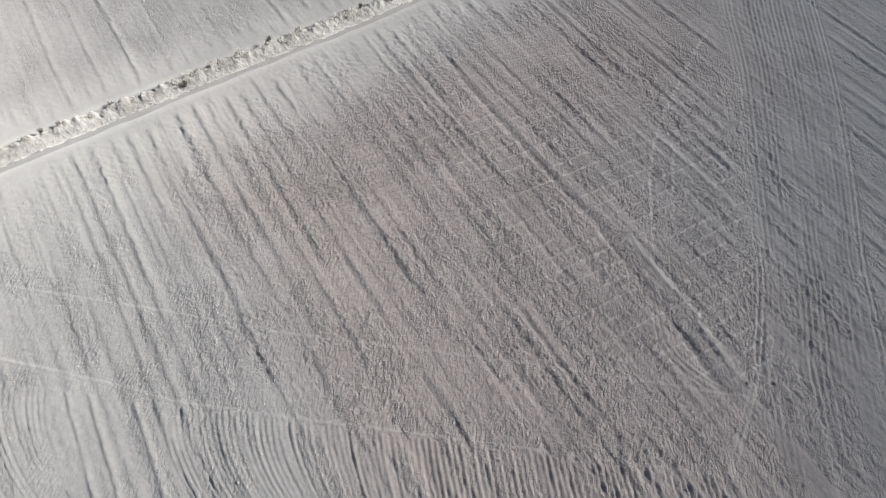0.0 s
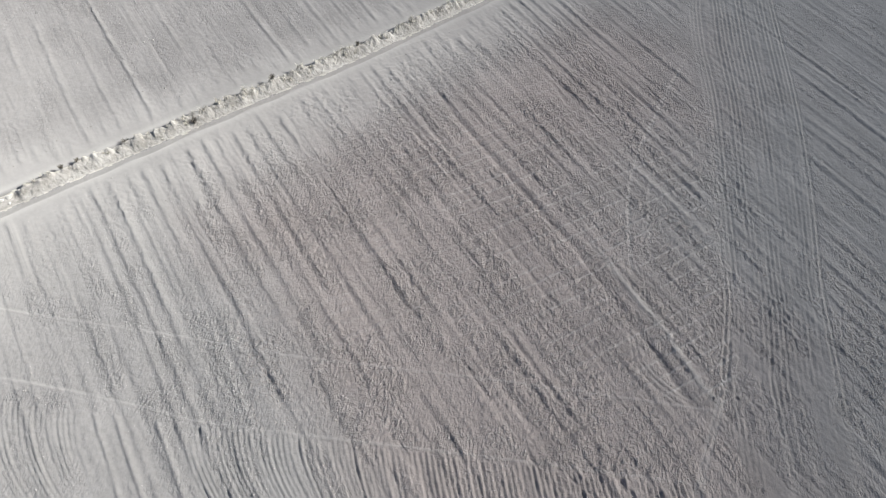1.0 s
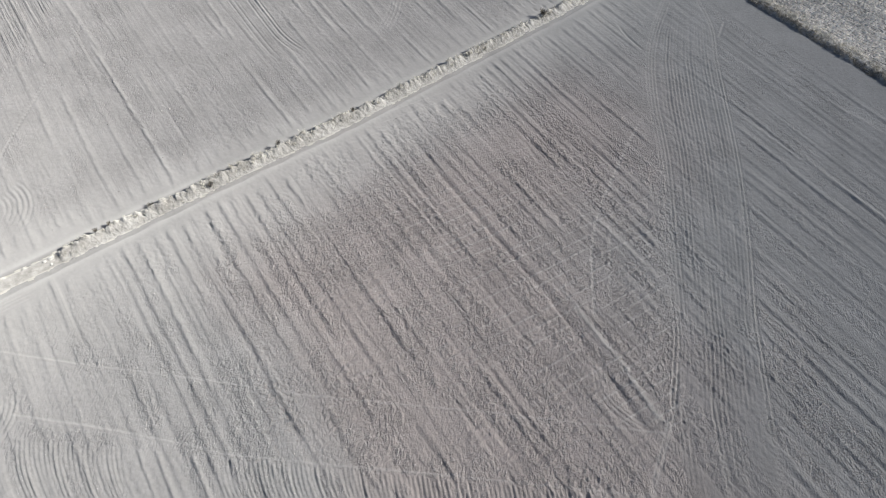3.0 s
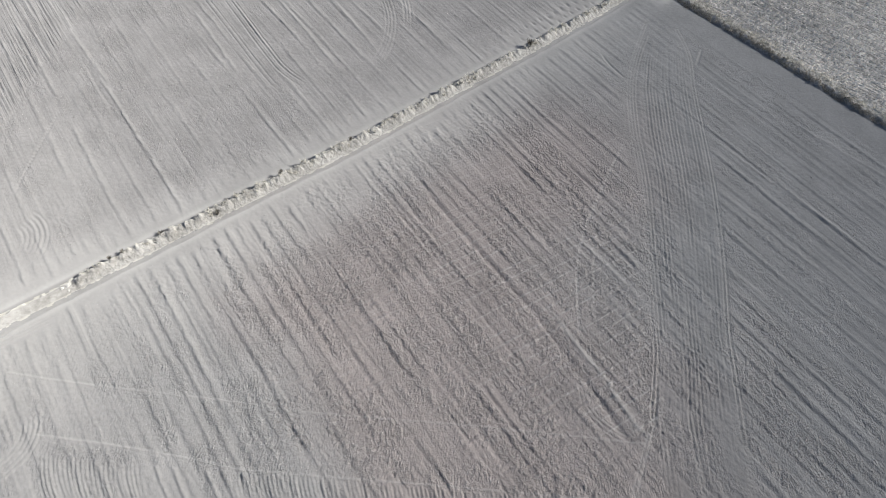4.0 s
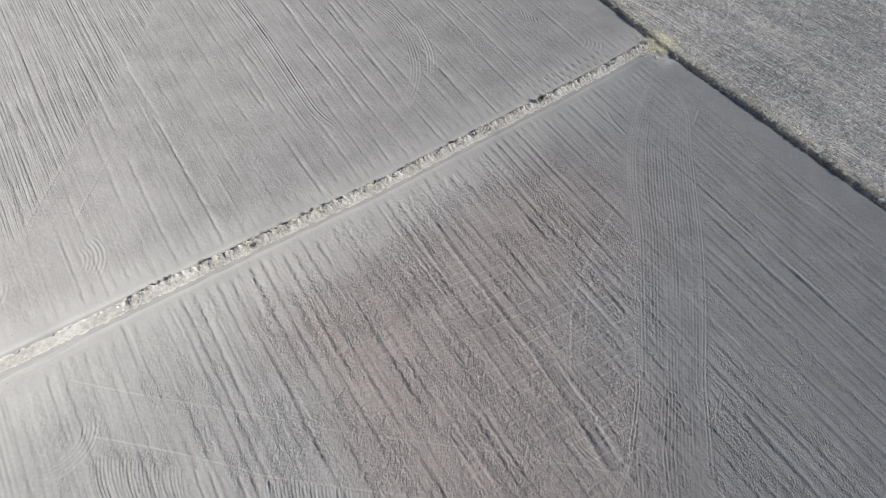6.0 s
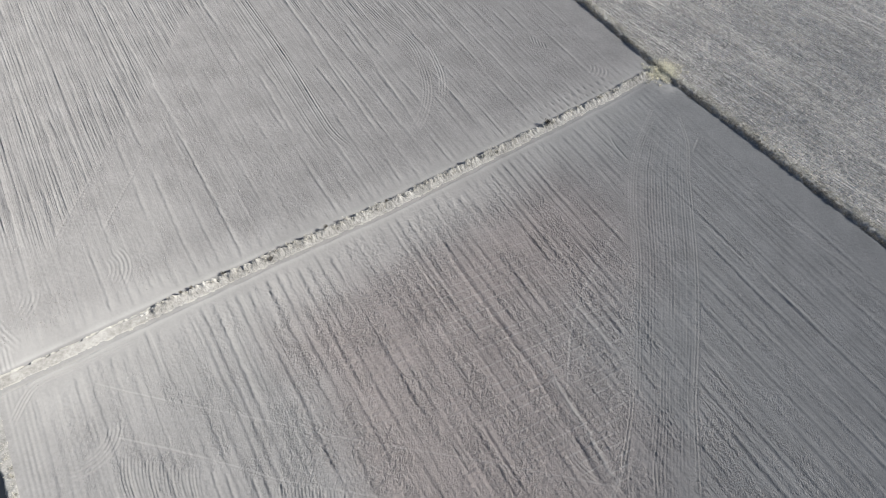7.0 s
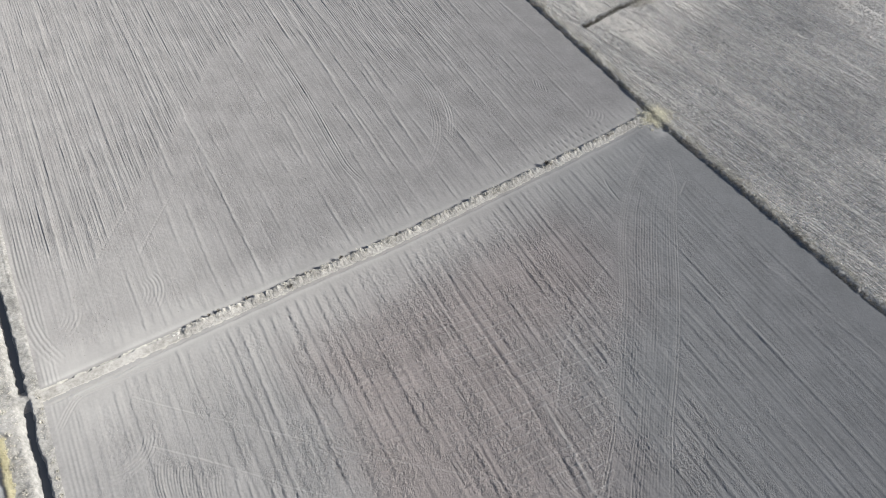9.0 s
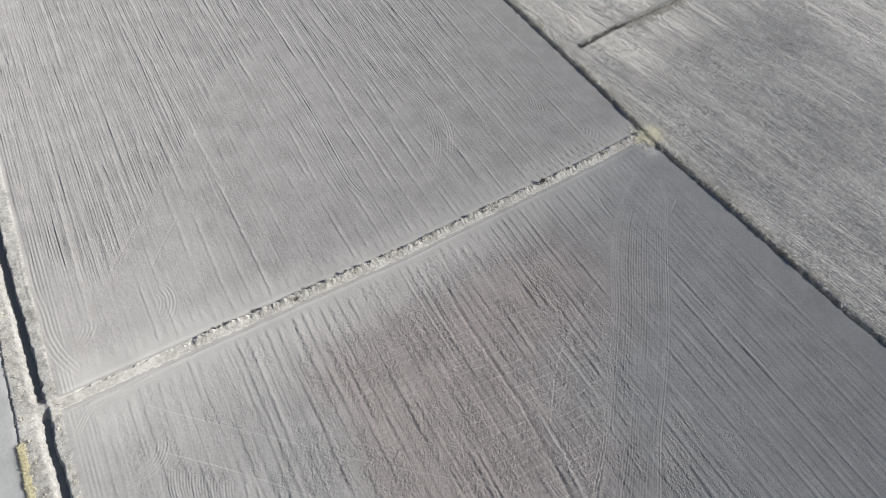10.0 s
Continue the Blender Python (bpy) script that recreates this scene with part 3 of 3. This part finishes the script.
# shade of rough soil put into colour, east and south; plus the swath's darker tone
dim_tone_at = np.clip(smooth(32, 52, S + 8 * (fbm(S / 6, Q / 9, 59, 3) - 0.5)) * (1 + 0.45 * smooth(42, 22, Y)) + 0.7 * smooth(16, 32, S + 8 * (fbm(S / 6, Q / 9, 59, 3) - 0.5)) * smooth(30, 18, Y) + 0.4 * inside, 0, 1.45)
cloddy = cloddy_strip(S, Q, 61) * headland
clod_at = 0.10 + south * headland * (0.32 + 0.40 * smooth(-8, 10, S) * smooth(54, 38, S) - 0.22 * east_part) * (0.45 + 0.55 * cloddy) + 0.22 * south * cloddy * (1 - 0.6 * east_part)
clod_at += north * headland * (0.10 + 0.32 * cloddy_strip(S, Q, 65) * smooth(0.40, 0.62, fbm(S / 4, Q / 9, 62, 2))) + 0.6 * litter
on_low = smooth(0.95, 0.65, np.abs(across + 0.1)) * (S < SE)
clod_at = np.clip(clod_at * (0.45 + 0.55 * smooth(-17, -5, S)), 0, 1) * (1 - 0.6 * inside) * (1 - 0.45 * fan) * (1 - 0.7 * lines_at) * np.where(across > 0, 0.12 + 0.88 * smooth(3, 14, across), 0.2 + 0.8 * smooth(2, 7, -across))
clod_at = clod_at * (1 - on_low) + on_low * (0.12 + 0.7 * lumpy)
clod_at = np.where((S > SE + 0.1) & (S < SE + 2.4), 0.6, clod_at)


lines_in = on_bank * lumpy * smooth(0.75, 0.45, np.abs(across + 0.1)) + near * smooth(0.2, 0.6, S - SE) * smooth(2.6, 2.2, S - SE) + near * smooth(1.6, 2.6, S - SE) + np.clip(0.62 * lined * (0.45 + 0.75 * vnoise(lane * 1.9, Q / 9, 67)) + headland * (0.12 * north + south * (0.10 - 0.05 * east_part)) * (0.2 + 1.4 * vnoise(k_f * 6.1, Q / 6, 66)), 0, 1) * (1 - 0.8 * inside) * (1 - fan)


def ground_z(s, q):
    """Height of the ground at plan places."""
    i = np.clip(np.searchsorted(S_LINES, s) - 1, 0, len(S_LINES) - 2)
    j = np.clip(np.searchsorted(Q_LINES, q) - 1, 0, len(Q_LINES) - 2)
    u = (s - S_LINES[i]) / (S_LINES[i + 1] - S_LINES[i])
    v = (q - Q_LINES[j]) / (Q_LINES[j + 1] - Q_LINES[j])
    return (Hh[i, j] * (1 - u) + Hh[i + 1, j] * u) * (1 - v) + (Hh[i, j + 1] * (1 - u) + Hh[i + 1, j + 1] * u) * v


def mesh_from(name, verts, faces, mat, shade=False):
    """A mesh from arrays of corners and of faces with equally many corners."""
    me = bpy.data.meshes.new(name)
    k = faces.shape[1]
    me.vertices.add(len(verts))
    me.vertices.foreach_set("co", np.ascontiguousarray(verts, np.float32).ravel())
    me.loops.add(faces.size)
    me.loops.foreach_set("vertex_index", np.ascontiguousarray(faces, np.int32).ravel())
    me.polygons.add(len(faces))
    me.polygons.foreach_set("loop_start", np.arange(0, faces.size, k, dtype=np.int32))
    me.polygons.foreach_set("use_smooth", np.full(len(faces), shade))
    me.update(calc_edges=True)
    me.materials.append(mat)
    return me


# ---- the ground: one sheet, shared out by what grows on it ----
ni, nj = S.shape
corner = np.arange(ni * nj).reshape(ni, nj)
quads = np.stack([corner[:-1, :-1], corner[:-1, 1:], corner[1:, 1:], corner[1:, :-1]], axis=-1).reshape(-1, 4)
sc = ((S[:-1, :-1] + S[1:, 1:]) / 2).ravel()
qc = ((Q[:-1, :-1] + Q[1:, 1:]) / 2).ravel()
ac, ec = qc - bank_q(sc), sc - edge_s(qc)
inner = (sc > -32) & (sc < 170) & (qc > -130) & (qc < 20)
region = np.full(len(sc), 7)
region[inner & (sc < -24.7)] = 6
region[inner & (sc >= -24.7) & (sc < -20.2)] = 5
fields = inner & (sc >= -20.2) & (ec < 0.1)
region[fields & (ac > 0)] = 1
region[fields & (ac <= 0)] = 2
region[fields & (ac > -0.84 + 0.25 * (fbm(sc / 0.7, sc * 0, 91, 2) - 0.5)) & (ac < 0.64 + 0.4 * (fbm(sc / 0.7, sc * 0, 92, 2) - 0.5))] = 3
region[inner & (sc < -20.2) & (sc > -21.35 + 0.4 * (fbm(qc / 0.5, qc * 0, 96, 2) - 0.5)) & (np.abs(ac - 0.1) < 1.15)] = 3
region[inner & (ec >= 0.1) & (ec < 2.4)] = 4
region[inner & (ec >= 2.4)] = 0
XYZ = np.stack([X, Y, Hh], axis=-1).reshape(-1, 3)
flat_worn_lit = worn_lit.ravel()
for key, name, mat, label, category in (
        (1, "ploughed_field", SOIL_S, "brown ploughed field with cloddy furrows and wheel tracks", "field"),
        (2, "ploughed_field", SOIL_N, "pale grey ploughed field with shallow furrows and turning marks", "field"),
        (3, "earth_bank", VERGE, "low earth bank with dry pale grass between two fields", "bank"),
        (4, "field_verge", VERGE, "dry grass verge along the raised stubble field", "verge"),
        (5, "drainage_ditch", BANK, "narrow drainage ditch with pale bare banks", "ditch"),
        (6, "bare_field", SOIL_W, "smooth pale bare field beyond the ditch", "field"),
        (0, "stubble_field", STUBBLE, "stubble field with rows of dry straw", "field"),
        (7, "ground", FAR, "flat bare farmland reaching to the horizon", "ground")):
    mine = quads[region == key]
    used, where = np.unique(mine, return_inverse=True)
    me = mesh_from(name, XYZ[used], where.reshape(-1, 4), mat, True)
    me.attributes.new("worn_lit", "FLOAT", "POINT").data.foreach_set("value", flat_worn_lit[used].astype(np.float32))
    me.attributes.new("clod", "FLOAT", "POINT").data.foreach_set("value", clod_at.ravel()[used].astype(np.float32))
    me.attributes.new("loam", "FLOAT", "POINT").data.foreach_set("value", loam_at.ravel()[used].astype(np.float32))
    me.attributes.new("dim_tone", "FLOAT", "POINT").data.foreach_set("value", dim_tone_at.ravel()[used].astype(np.float32))
    me.attributes.new("lines", "FLOAT", "POINT").data.foreach_set("value", lines_in.ravel()[used].astype(np.float32))
    tagged(new(name, me), label, category, kind="structure")

water_q = np.arange(-132, 24, 4.0)
wv = np.array([(*world_xy(float(ditch_s(q)) + o, q), -0.95) for q in water_q for o in (-1.0, 1.0)])
wf = np.array([(2 * k, 2 * k + 1, 2 * k + 3, 2 * k + 2) for k in range(len(water_q) - 1)])
tagged(new("water", mesh_from("water", wv, wf, WATER)), "dark still water at the bottom of the ditch", "water", kind="structure")

# ---- clods, grass and straw ----
rng = np.random.RandomState(11)
LUMP = np.array([(1, 0, -0.3), (0, 1, -0.3), (-1, 0, -0.3), (0, -1, -0.3), (0, 0, 0.9)], float)
LUMP_F = np.array([(0, 1, 4), (1, 2, 4), (2, 3, 4), (3, 0, 4)])


def clods(name, s, q, size, mat, label, category="clods", low=0.75, way=None, slim=0.8):
    """Small uneven lumps, turned at random or along one way."""
    n = len(s)
    v = LUMP[None] * (1 + 0.6 * (rng.rand(n, 5, 1) - 0.5)) + np.array([0.5, 0.5, 0.2]) * (rng.rand(n, 5, 3) - 0.5)
    a = rng.rand(n) * 6.283 if way is None else way + rng.normal(0, 0.18, n)
    ca_, sa_ = np.cos(a)[:, None], np.sin(a)[:, None]
    x, y = v[..., 0] * 1.3, v[..., 1] * slim
    v = np.stack([x * ca_ - y * sa_, x * sa_ + y * ca_, v[..., 2] * low], -1) * size[:, None, None]
    wx, wy = world_xy(s, q)
    v += np.stack([wx, wy, ground_z(s, q)], -1)[:, None]
    f = LUMP_F[None] + (np.arange(n) * 5)[:, None, None]
    tagged(new(name, mesh_from(name, v.reshape(-1, 3), f.reshape(-1, 3), mat)), label, category, kind="stuff")


def on_lines(s, q):
    i = np.clip(np.searchsorted(S_LINES, s), 0, len(S_LINES) - 1)
    j = np.clip(np.searchsorted(Q_LINES, q), 0, len(Q_LINES) - 1)
    return lines_at[i, j]


def scatter(n, s0, s1, q0, q1, keep):
    s, q = rng.uniform(s0, s1, n), rng.uniform(q0, q1, n)
    ok = rng.rand(n) < keep(s, q) * (1 - 0.85 * on_lines(s, q))
    return s[ok], q[ok]


def gx_(s, q):
    """How far a place lies inside the drilled swath."""
    x, y = world_xy(s, q)
    a, b = (np.interp(y, [p[1] for p in reversed(w_)], [p[0] for p in reversed(w_)]) for w_ in (SWATH_L, SWATH_R))
    return np.minimum(x - a, b - x)


def clod_south(s, q):
    a = q - bank_q(s)
    band = cloddy_strip(s, q, 61)
    return (a > 1.9) * (s < edge_s(q) - 1.5) * (s > -19) * (0.09 + 0.91 * band) * (0.06 + 0.94 * smooth(3, 12, a)) * np.where(world_xy(s, q)[1] < 13.2, 0.2, 1) * (0.12 + 0.88 * smooth(-10, 7, s)) * (0.12 + 0.88 * smooth(46, 32, s)) * (0.3 + 0.7 * smooth(0, -3, gx_(s, q)))


def clod_north(s, q):
    a = bank_q(s) - q
    return (a > 2.5) * (s < edge_s(q) - 1.5) * (s > -19) * (0.02 + 0.98 * cloddy_strip(s, q, 65) * smooth(0.40, 0.62, fbm(s / 4, q / 9, 62, 2))) * smooth(2, 5, a) * smooth(70, 15, a)


cs, cq = scatter(420000, -20, 76, -46, 12, clod_south)
west = cs + 4 * (fbm(cs / 4, cq / 9, 63, 2) - 0.5) < np.where(cq - bank_q(cs) < 8, 50, 3)
east = ~west & (cs + 6 * (fbm(cs / 4, cq / 9, 64, 2) - 0.5) > 43)
mid = ~west & ~east
clods("soil_clods", cs[mid], cq[mid], rng.gamma(1.8, 0.011, mid.sum()) + 0.03, CLOD_S, "loose brown soil clods scattered over the ploughed field")
clods("soil_clods", cs[east], cq[east], rng.gamma(1.8, 0.010, east.sum()) + 0.03, CLOD_N, "loose grey soil clods lying in strips between the furrows")
clods("soil_clods", cs[west], cq[west], rng.gamma(1.8, 0.010, west.sum()) + 0.03, CLOD_P, "loose dry pale clods scattered over the ploughed field")
cs, cq = scatter(90000, -20, 74, -110, -40, clod_north)
clods("soil_clods", cs, cq, rng.gamma(1.8, 0.012, len(cs)) + 0.03, CLOD_N, "loose grey soil clods scattered over the ploughed field")


def blades(s, q, tall, spread, count, wide, lean):
    """Tufts of bent blades, one narrow triangle pair each; returns corners and faces."""
    n = len(s)
    wx, wy = world_xy(s, q)
    base = np.stack([wx, wy, ground_z(s, q) - 0.03], -1)[:, None] + np.concatenate([spread * (rng.rand(n, count, 2) - 0.5), np.zeros((n, count, 1))], -1)
    a = rng.rand(n, count) * 6.283
    out = np.stack([np.cos(a), np.sin(a), 0 * a], -1)
    flat = np.stack([-np.sin(a), np.cos(a), 0 * a], -1) * wide * 0.5
    hgt = (tall[:, None] * (0.55 + 0.7 * rng.rand(n, count)))[..., None]
    bend = lean * (0.4 + rng.rand(n, count))[..., None] * hgt
    up = np.array([0, 0, 1.0])
    mid = base + out * bend * 0.35 + up * hgt * 0.65
    tip = base + out * bend + up * hgt * (1.0 - 0.25 * lean)
    v = np.stack([base - flat, base + flat, mid + flat * 0.8, mid - flat * 0.8, tip], 2).reshape(-1, 3)
    k = np.arange(n * count)[:, None] * 5
    f = np.concatenate([k + np.array([0, 1, 2]), k + np.array([0, 2, 3]), k + np.array([3, 2, 4])])
    return v, f


def grass(name, s, q, tall, spread, count, wide, lean, mat, label, category="grass", kind="stuff"):
    v, f = blades(s, q, tall, spread, count, wide, lean)
    return tagged(new(name, mesh_from(name, v, f, mat)), label, category, kind=kind)


# along the low bank
s_ = rng.uniform(-5, 73.5, 420)
s_ = s_[rng.rand(420) < 0.3 + 0.7 * smooth(-6, 6, s_)]
q_ = bank_q(s_) - 0.62 + np.abs(rng.normal(0, 0.35, len(s_))).clip(0, 1.2) - 0.12 * rng.rand(len(s_))
grass("dry_grass", s_, q_, 0.10 + 0.38 * rng.rand(len(s_)) * smooth(0.35, 0.7, fbm(s_ / 1.1, q_ * 0, 71, 2)), 0.28, 10, 0.04, 0.9, STRAW, "matted pale dry grass covering the low earth bank")
# along the verge of the stubble field
q_ = rng.uniform(-118, 16, 2000)
s_ = edge_s(q_) + 0.75 + np.abs(rng.normal(0.0, 0.9, len(q_))).clip(0, 2.6)
grass("dry_grass", s_, q_, 0.12 + 0.4 * rng.rand(len(s_)) * fbm(s_, q_ / 1.5, 74, 2), 0.4, 12, 0.04, 0.9, STRAW, "long dry grass along the raised verge")
# withered brush at the foot of the verge; its brown also deepens the shadow band
q_ = rng.uniform(-118, 16, 2200)
s_ = edge_s(q_) + rng.normal(0.3, 0.18, 2200) + 0.5 * (fbm(q_ / 1.3, q_ * 0, 94, 2) - 0.5)
grass("shade_grass", s_, q_, 0.10 + 0.26 * rng.rand(2200), 0.45, 9, 0.05, 0.9, SHADE_BRUSH, "brown withered grass filling in the shadow band at the foot of the verge")
# on the ditch banks
q_ = rng.uniform(-85, 5, 1300)
s_ = np.where((rng.rand(1300) < 0.75) | (q_ < -42), rng.uniform(-24.5, -22.9, 1300), rng.uniform(-20.9, -20.4, 1300))
grass("dry_grass", s_, q_, 0.08 + 0.2 * rng.rand(1300) * fbm(s_, q_, 72, 2), 0.5, 8, 0.03, 1.2, STRAW, "sparse bleached grass on the ditch banks")
# stubble rows
RA = radians(-40.0)


def stubble_places(row, along, spread):
    """Plan places on the drilled rows of the stubble field, and which of them lie in it."""
    off = row * 0.5 + 0.2 * (TABLE[row % 256, 7] - 0.5) + 0.5 * (vnoise(along / 12, row * 0.05, 75) - 0.5) + rng.normal(0, spread, len(row))
    gx, gy = 29 + math.cos(RA) * along - math.sin(RA) * off, 80 + math.sin(RA) * along + math.cos(RA) * off
    s, q = plan_sq(gx, gy)
    thick = 0.14 + 0.86 * smooth(0.40, 0.56, 0.75 * fbm(off / 1.3, along / 20, 73, 3) + 0.25 * vnoise(off / 0.8, along / 0.9, 80))
    inside_ = (s > edge_s(q) + 1.3) & (s < 165) & (q > -118) & (q < 16) & (gx < 92) & (gy < 155)
    return s[inside_], q[inside_], thick[inside_]


row_i, step_i = (g.ravel() for g in np.meshgrid(np.arange(-14, 216), np.arange(-300, 200), indexing="ij"))
s_, q_, thick = stubble_places(row_i, step_i * 0.33 + rng.uniform(-0.16, 0.16, len(row_i)), 0.055)
ok = rng.rand(len(s_)) < 0.35 + 0.6 * thick
s_, q_, thick = s_[ok], q_[ok], thick[ok]
clods("straw_stubble", s_, q_, (0.19 + 0.09 * rng.rand(len(s_))) * (0.72 + 0.4 * thick), STALK, "rows of cut straw tufts standing in the field", "stubble", low=0.8, way=RA, slim=0.72)
s_, q_, thick = stubble_places(rng.randint(-14, 216, 36000), rng.uniform(-98, 66, 36000), 0.2)
ok = rng.rand(len(s_)) < thick
clods("loose_straw", s_[ok], q_[ok], 0.05 + 0.09 * rng.rand(ok.sum()) ** 2, STALK, "loose pale straw lying between the stubble rows", "straw", low=0.5)
# the grassy corner where bank and verge meet
cx, cy = plan_sq(28.4, 82.4)
s_, q_ = cx + rng.normal(0.2, 1.2, 460), cy + rng.normal(0.1, 1.1, 460)
grass("grass_patch", s_, q_, 0.18 + 0.25 * rng.rand(460), 0.5, 12, 0.045, 0.9, GREEN, "dense yellow-green grass where the bank meets the verge")
# a short bank between two stubble parcels
way = [(15.2, 104.2), (16.4, 105.6), (19.1, 109.2), (22.5, 113.3), (27.2, 118.4), (31.5, 123.3), (37.0, 129.5), (45.0, 138.0), (54.0, 147.5)]
wt_ = np.linspace(0, 8, 240)
wx, wy = (np.interp(wt_, range(9), [p[k] for p in way]) for k in (0, 1))
tx, ty = np.gradient(wx), np.gradient(wy)
tn = np.hypot(tx, ty)
nx, ny = -ty / tn, tx / tn
ring = []
for o, up in ((-1.1, -0.1), (-0.6, 0.16), (-0.2, 0.3), (0.1, 0.34), (0.3, 0.1), (0.55, -0.1)):
    wob = 0.7 * (fbm(wt_ * 6, wt_ * 0 + 3 * o, 81, 2) - 0.5)
    px_, py_ = wx + nx * (o + wob), wy + ny * (o + wob)
    grow = smooth(0.0, 0.6, wt_)
    ring.append(np.stack([px_, py_, ground_z(*plan_sq(px_, py_)) + up * grow * (0.2 + 1.6 * fbm(wt_ * 9, wt_ * 0 + o, 82, 2))], -1))
ring = np.stack(ring, 1)
k = np.arange(239)[:, None] * 6 + np.arange(5)[None]
k = k.ravel()
tagged(new("earth_bank", mesh_from("earth_bank", ring.reshape(-1, 3), np.stack([k, k + 1, k + 7, k + 6], 1), BANK, True)), "low pale earth bank between two stubble parcels", "bank", kind="structure")
pick = rng.randint(105, 240, 900)
s_, q_ = plan_sq(wx[pick] + rng.normal(0.5, 0.8, 900), wy[pick] + rng.normal(-0.4, 0.8, 900))
grass("dry_grass", s_, q_, 0.2 + 0.4 * rng.rand(900), 0.5, 10, 0.05, 0.9, STRAW, "pale dry grass beside the bank in the stubble")
# dark blades added in place of the bank's shadow line
pick = rng.randint(8, 200, 1100)
o = -0.45 + rng.normal(0, 0.16, 1100)
s_, q_ = plan_sq(wx[pick] + nx[pick] * o, wy[pick] + ny[pick] * o)
grass("shade_grass", s_, q_, 0.25 + 0.3 * rng.rand(1100), 0.4, 9, 0.05, 0.7, WEED, "dark grass blades standing in for the shadow line along the bank")
# yellow reeds on the far bank of the ditch
q_ = rng.uniform(-36.2, -29.6, 240)
s_ = -24.5 + rng.normal(0, 0.14, 240)
grass("reed_bed", s_, q_, 0.28 + 0.3 * rng.rand(240), 0.36, 22, 0.03, 0.4, REED, "tall yellow reeds standing along the ditch", "reeds")
# grass tussocks along the bank and the verge
def tussock(seed, name="grass_tussock", mat=STRAW, count=46):
    """One bent clump of dry blades, standing at the origin."""
    r_ = np.random.RandomState(seed)
    v, f = [], []
    for k in range(count):
        a, rad = r_.rand() * 6.283, 0.16 * math.sqrt(r_.rand())
        bx, by = rad * math.cos(a), rad * math.sin(a)
        b = a + r_.normal(0, 0.5)
        tall, out = 0.22 + 0.26 * r_.rand(), 0.10 + 0.22 * r_.rand()
        wx0, wy0 = -math.sin(b) * 0.016, math.cos(b) * 0.016
        mx, my = bx + math.cos(b) * out * 0.4, by + math.sin(b) * out * 0.4
        tx0, ty0 = bx + math.cos(b) * out, by + math.sin(b) * out
        i = len(v)
        v += [(bx - wx0, by - wy0, -0.05), (bx + wx0, by + wy0, -0.05), (mx + wx0, my + wy0, tall * 0.7), (mx - wx0, my - wy0, tall * 0.7), (tx0, ty0, tall * 0.85)]
        f += [(i, i + 1, i + 2), (i, i + 2, i + 3), (i + 3, i + 2, i + 4)]
    ob = new(name, mesh_from(name, np.array(v), np.array(f), mat))
    return ob


kinds = [tagged(tussock(k), "bleached dry grass tussock on the edge of the field", "grass", "tussocks along the bank and verge") for k in (1, 2, 3)]
spots = [(s0, float(bank_q(s0)) - 0.45 + 0.5 * rng.rand()) for s0 in rng.uniform(-3, 72, 34)] + [(float(edge_s(q0)) + 0.7 + 0.9 * rng.rand(), q0) for q0 in rng.uniform(-105, 0, 60)]
spots += [(-20.7 + 0.4 * rng.rand(), q0) for q0 in rng.uniform(-40, -26, 12)] + [(-23.3 - rng.rand(), q0) for q0 in rng.uniform(-60, -26, 26)]
for k, (a, b) in enumerate(spots):
    x, y = world_xy(a, b)
    m = pose(x, y, float(ground_z(np.array([a]), np.array([b]))[0]), 0, 0, 360 * rng.rand()) @ Matrix.Scale(0.55 + 0.5 * rng.rand(), 4)
    if k < 3:
        kinds[k].matrix_basis = m
    else:
        copy_thing(kinds[k % 3], m)

# dead weeds on the bank
dead = tagged(tussock(9, "weed_clump", WEED, 60), "dark dead weed clump on the pale earth bank", "weed", "weeds on the bank")
for k, (x, y, big) in enumerate(((-19.4, 36.8, 1.5), (-26.5, 31.4, 0.8), (-23.9, 33.9, 1.0), (-14.4, 42.1, 0.9), (-8.2, 47.6, 0.8), (11.1, 66.3, 1.5), (-27.3, 30.5, 0.7))):
    a, b = plan_sq(x, y)
    m = pose(x, y, float(ground_z(np.array([a]), np.array([b]))[0]), 0, 0, 50 * k)
    if k:
        copy_thing(dead, m @ Matrix.Scale(big, 4))
    else:
        dead.matrix_basis = m


# a pale broken stone at the gap in the bank
def stone(x, y, size, seed):
    bm = bmesh.new()
    bmesh.ops.create_icosphere(bm, subdivisions=2, radius=size)
    r_ = random.Random(seed)
    for v in bm.verts:
        v.co *= 0.75 + 0.5 * noise.noise(v.co * 2.5 / size * 0.4 + Vector((seed, 0, 0))) + 0.1 * r_.random()
        v.co.z *= 0.6
        v.co.x *= 1.3
    me = bpy.data.meshes.new("stone")
    bm.to_mesh(me)
    bm.free()
    me.materials.append(STONE)
    ob = tagged(new("stone", me), "pale broken stone lying in a gap of the earth bank", "stone", "stones at the gap")
    a, b = plan_sq(x, y)
    ob.matrix_basis = pose(x, y, float(ground_z(np.array([a]), np.array([b]))[0]) + 0.2 * size, 0, 0, 40 * seed)
    return ob


stone(-30.0, 27.6, 0.24, 1)
stone(-30.35, 27.2, 0.15, 2)
stone(-29.75, 27.1, 0.11, 3)
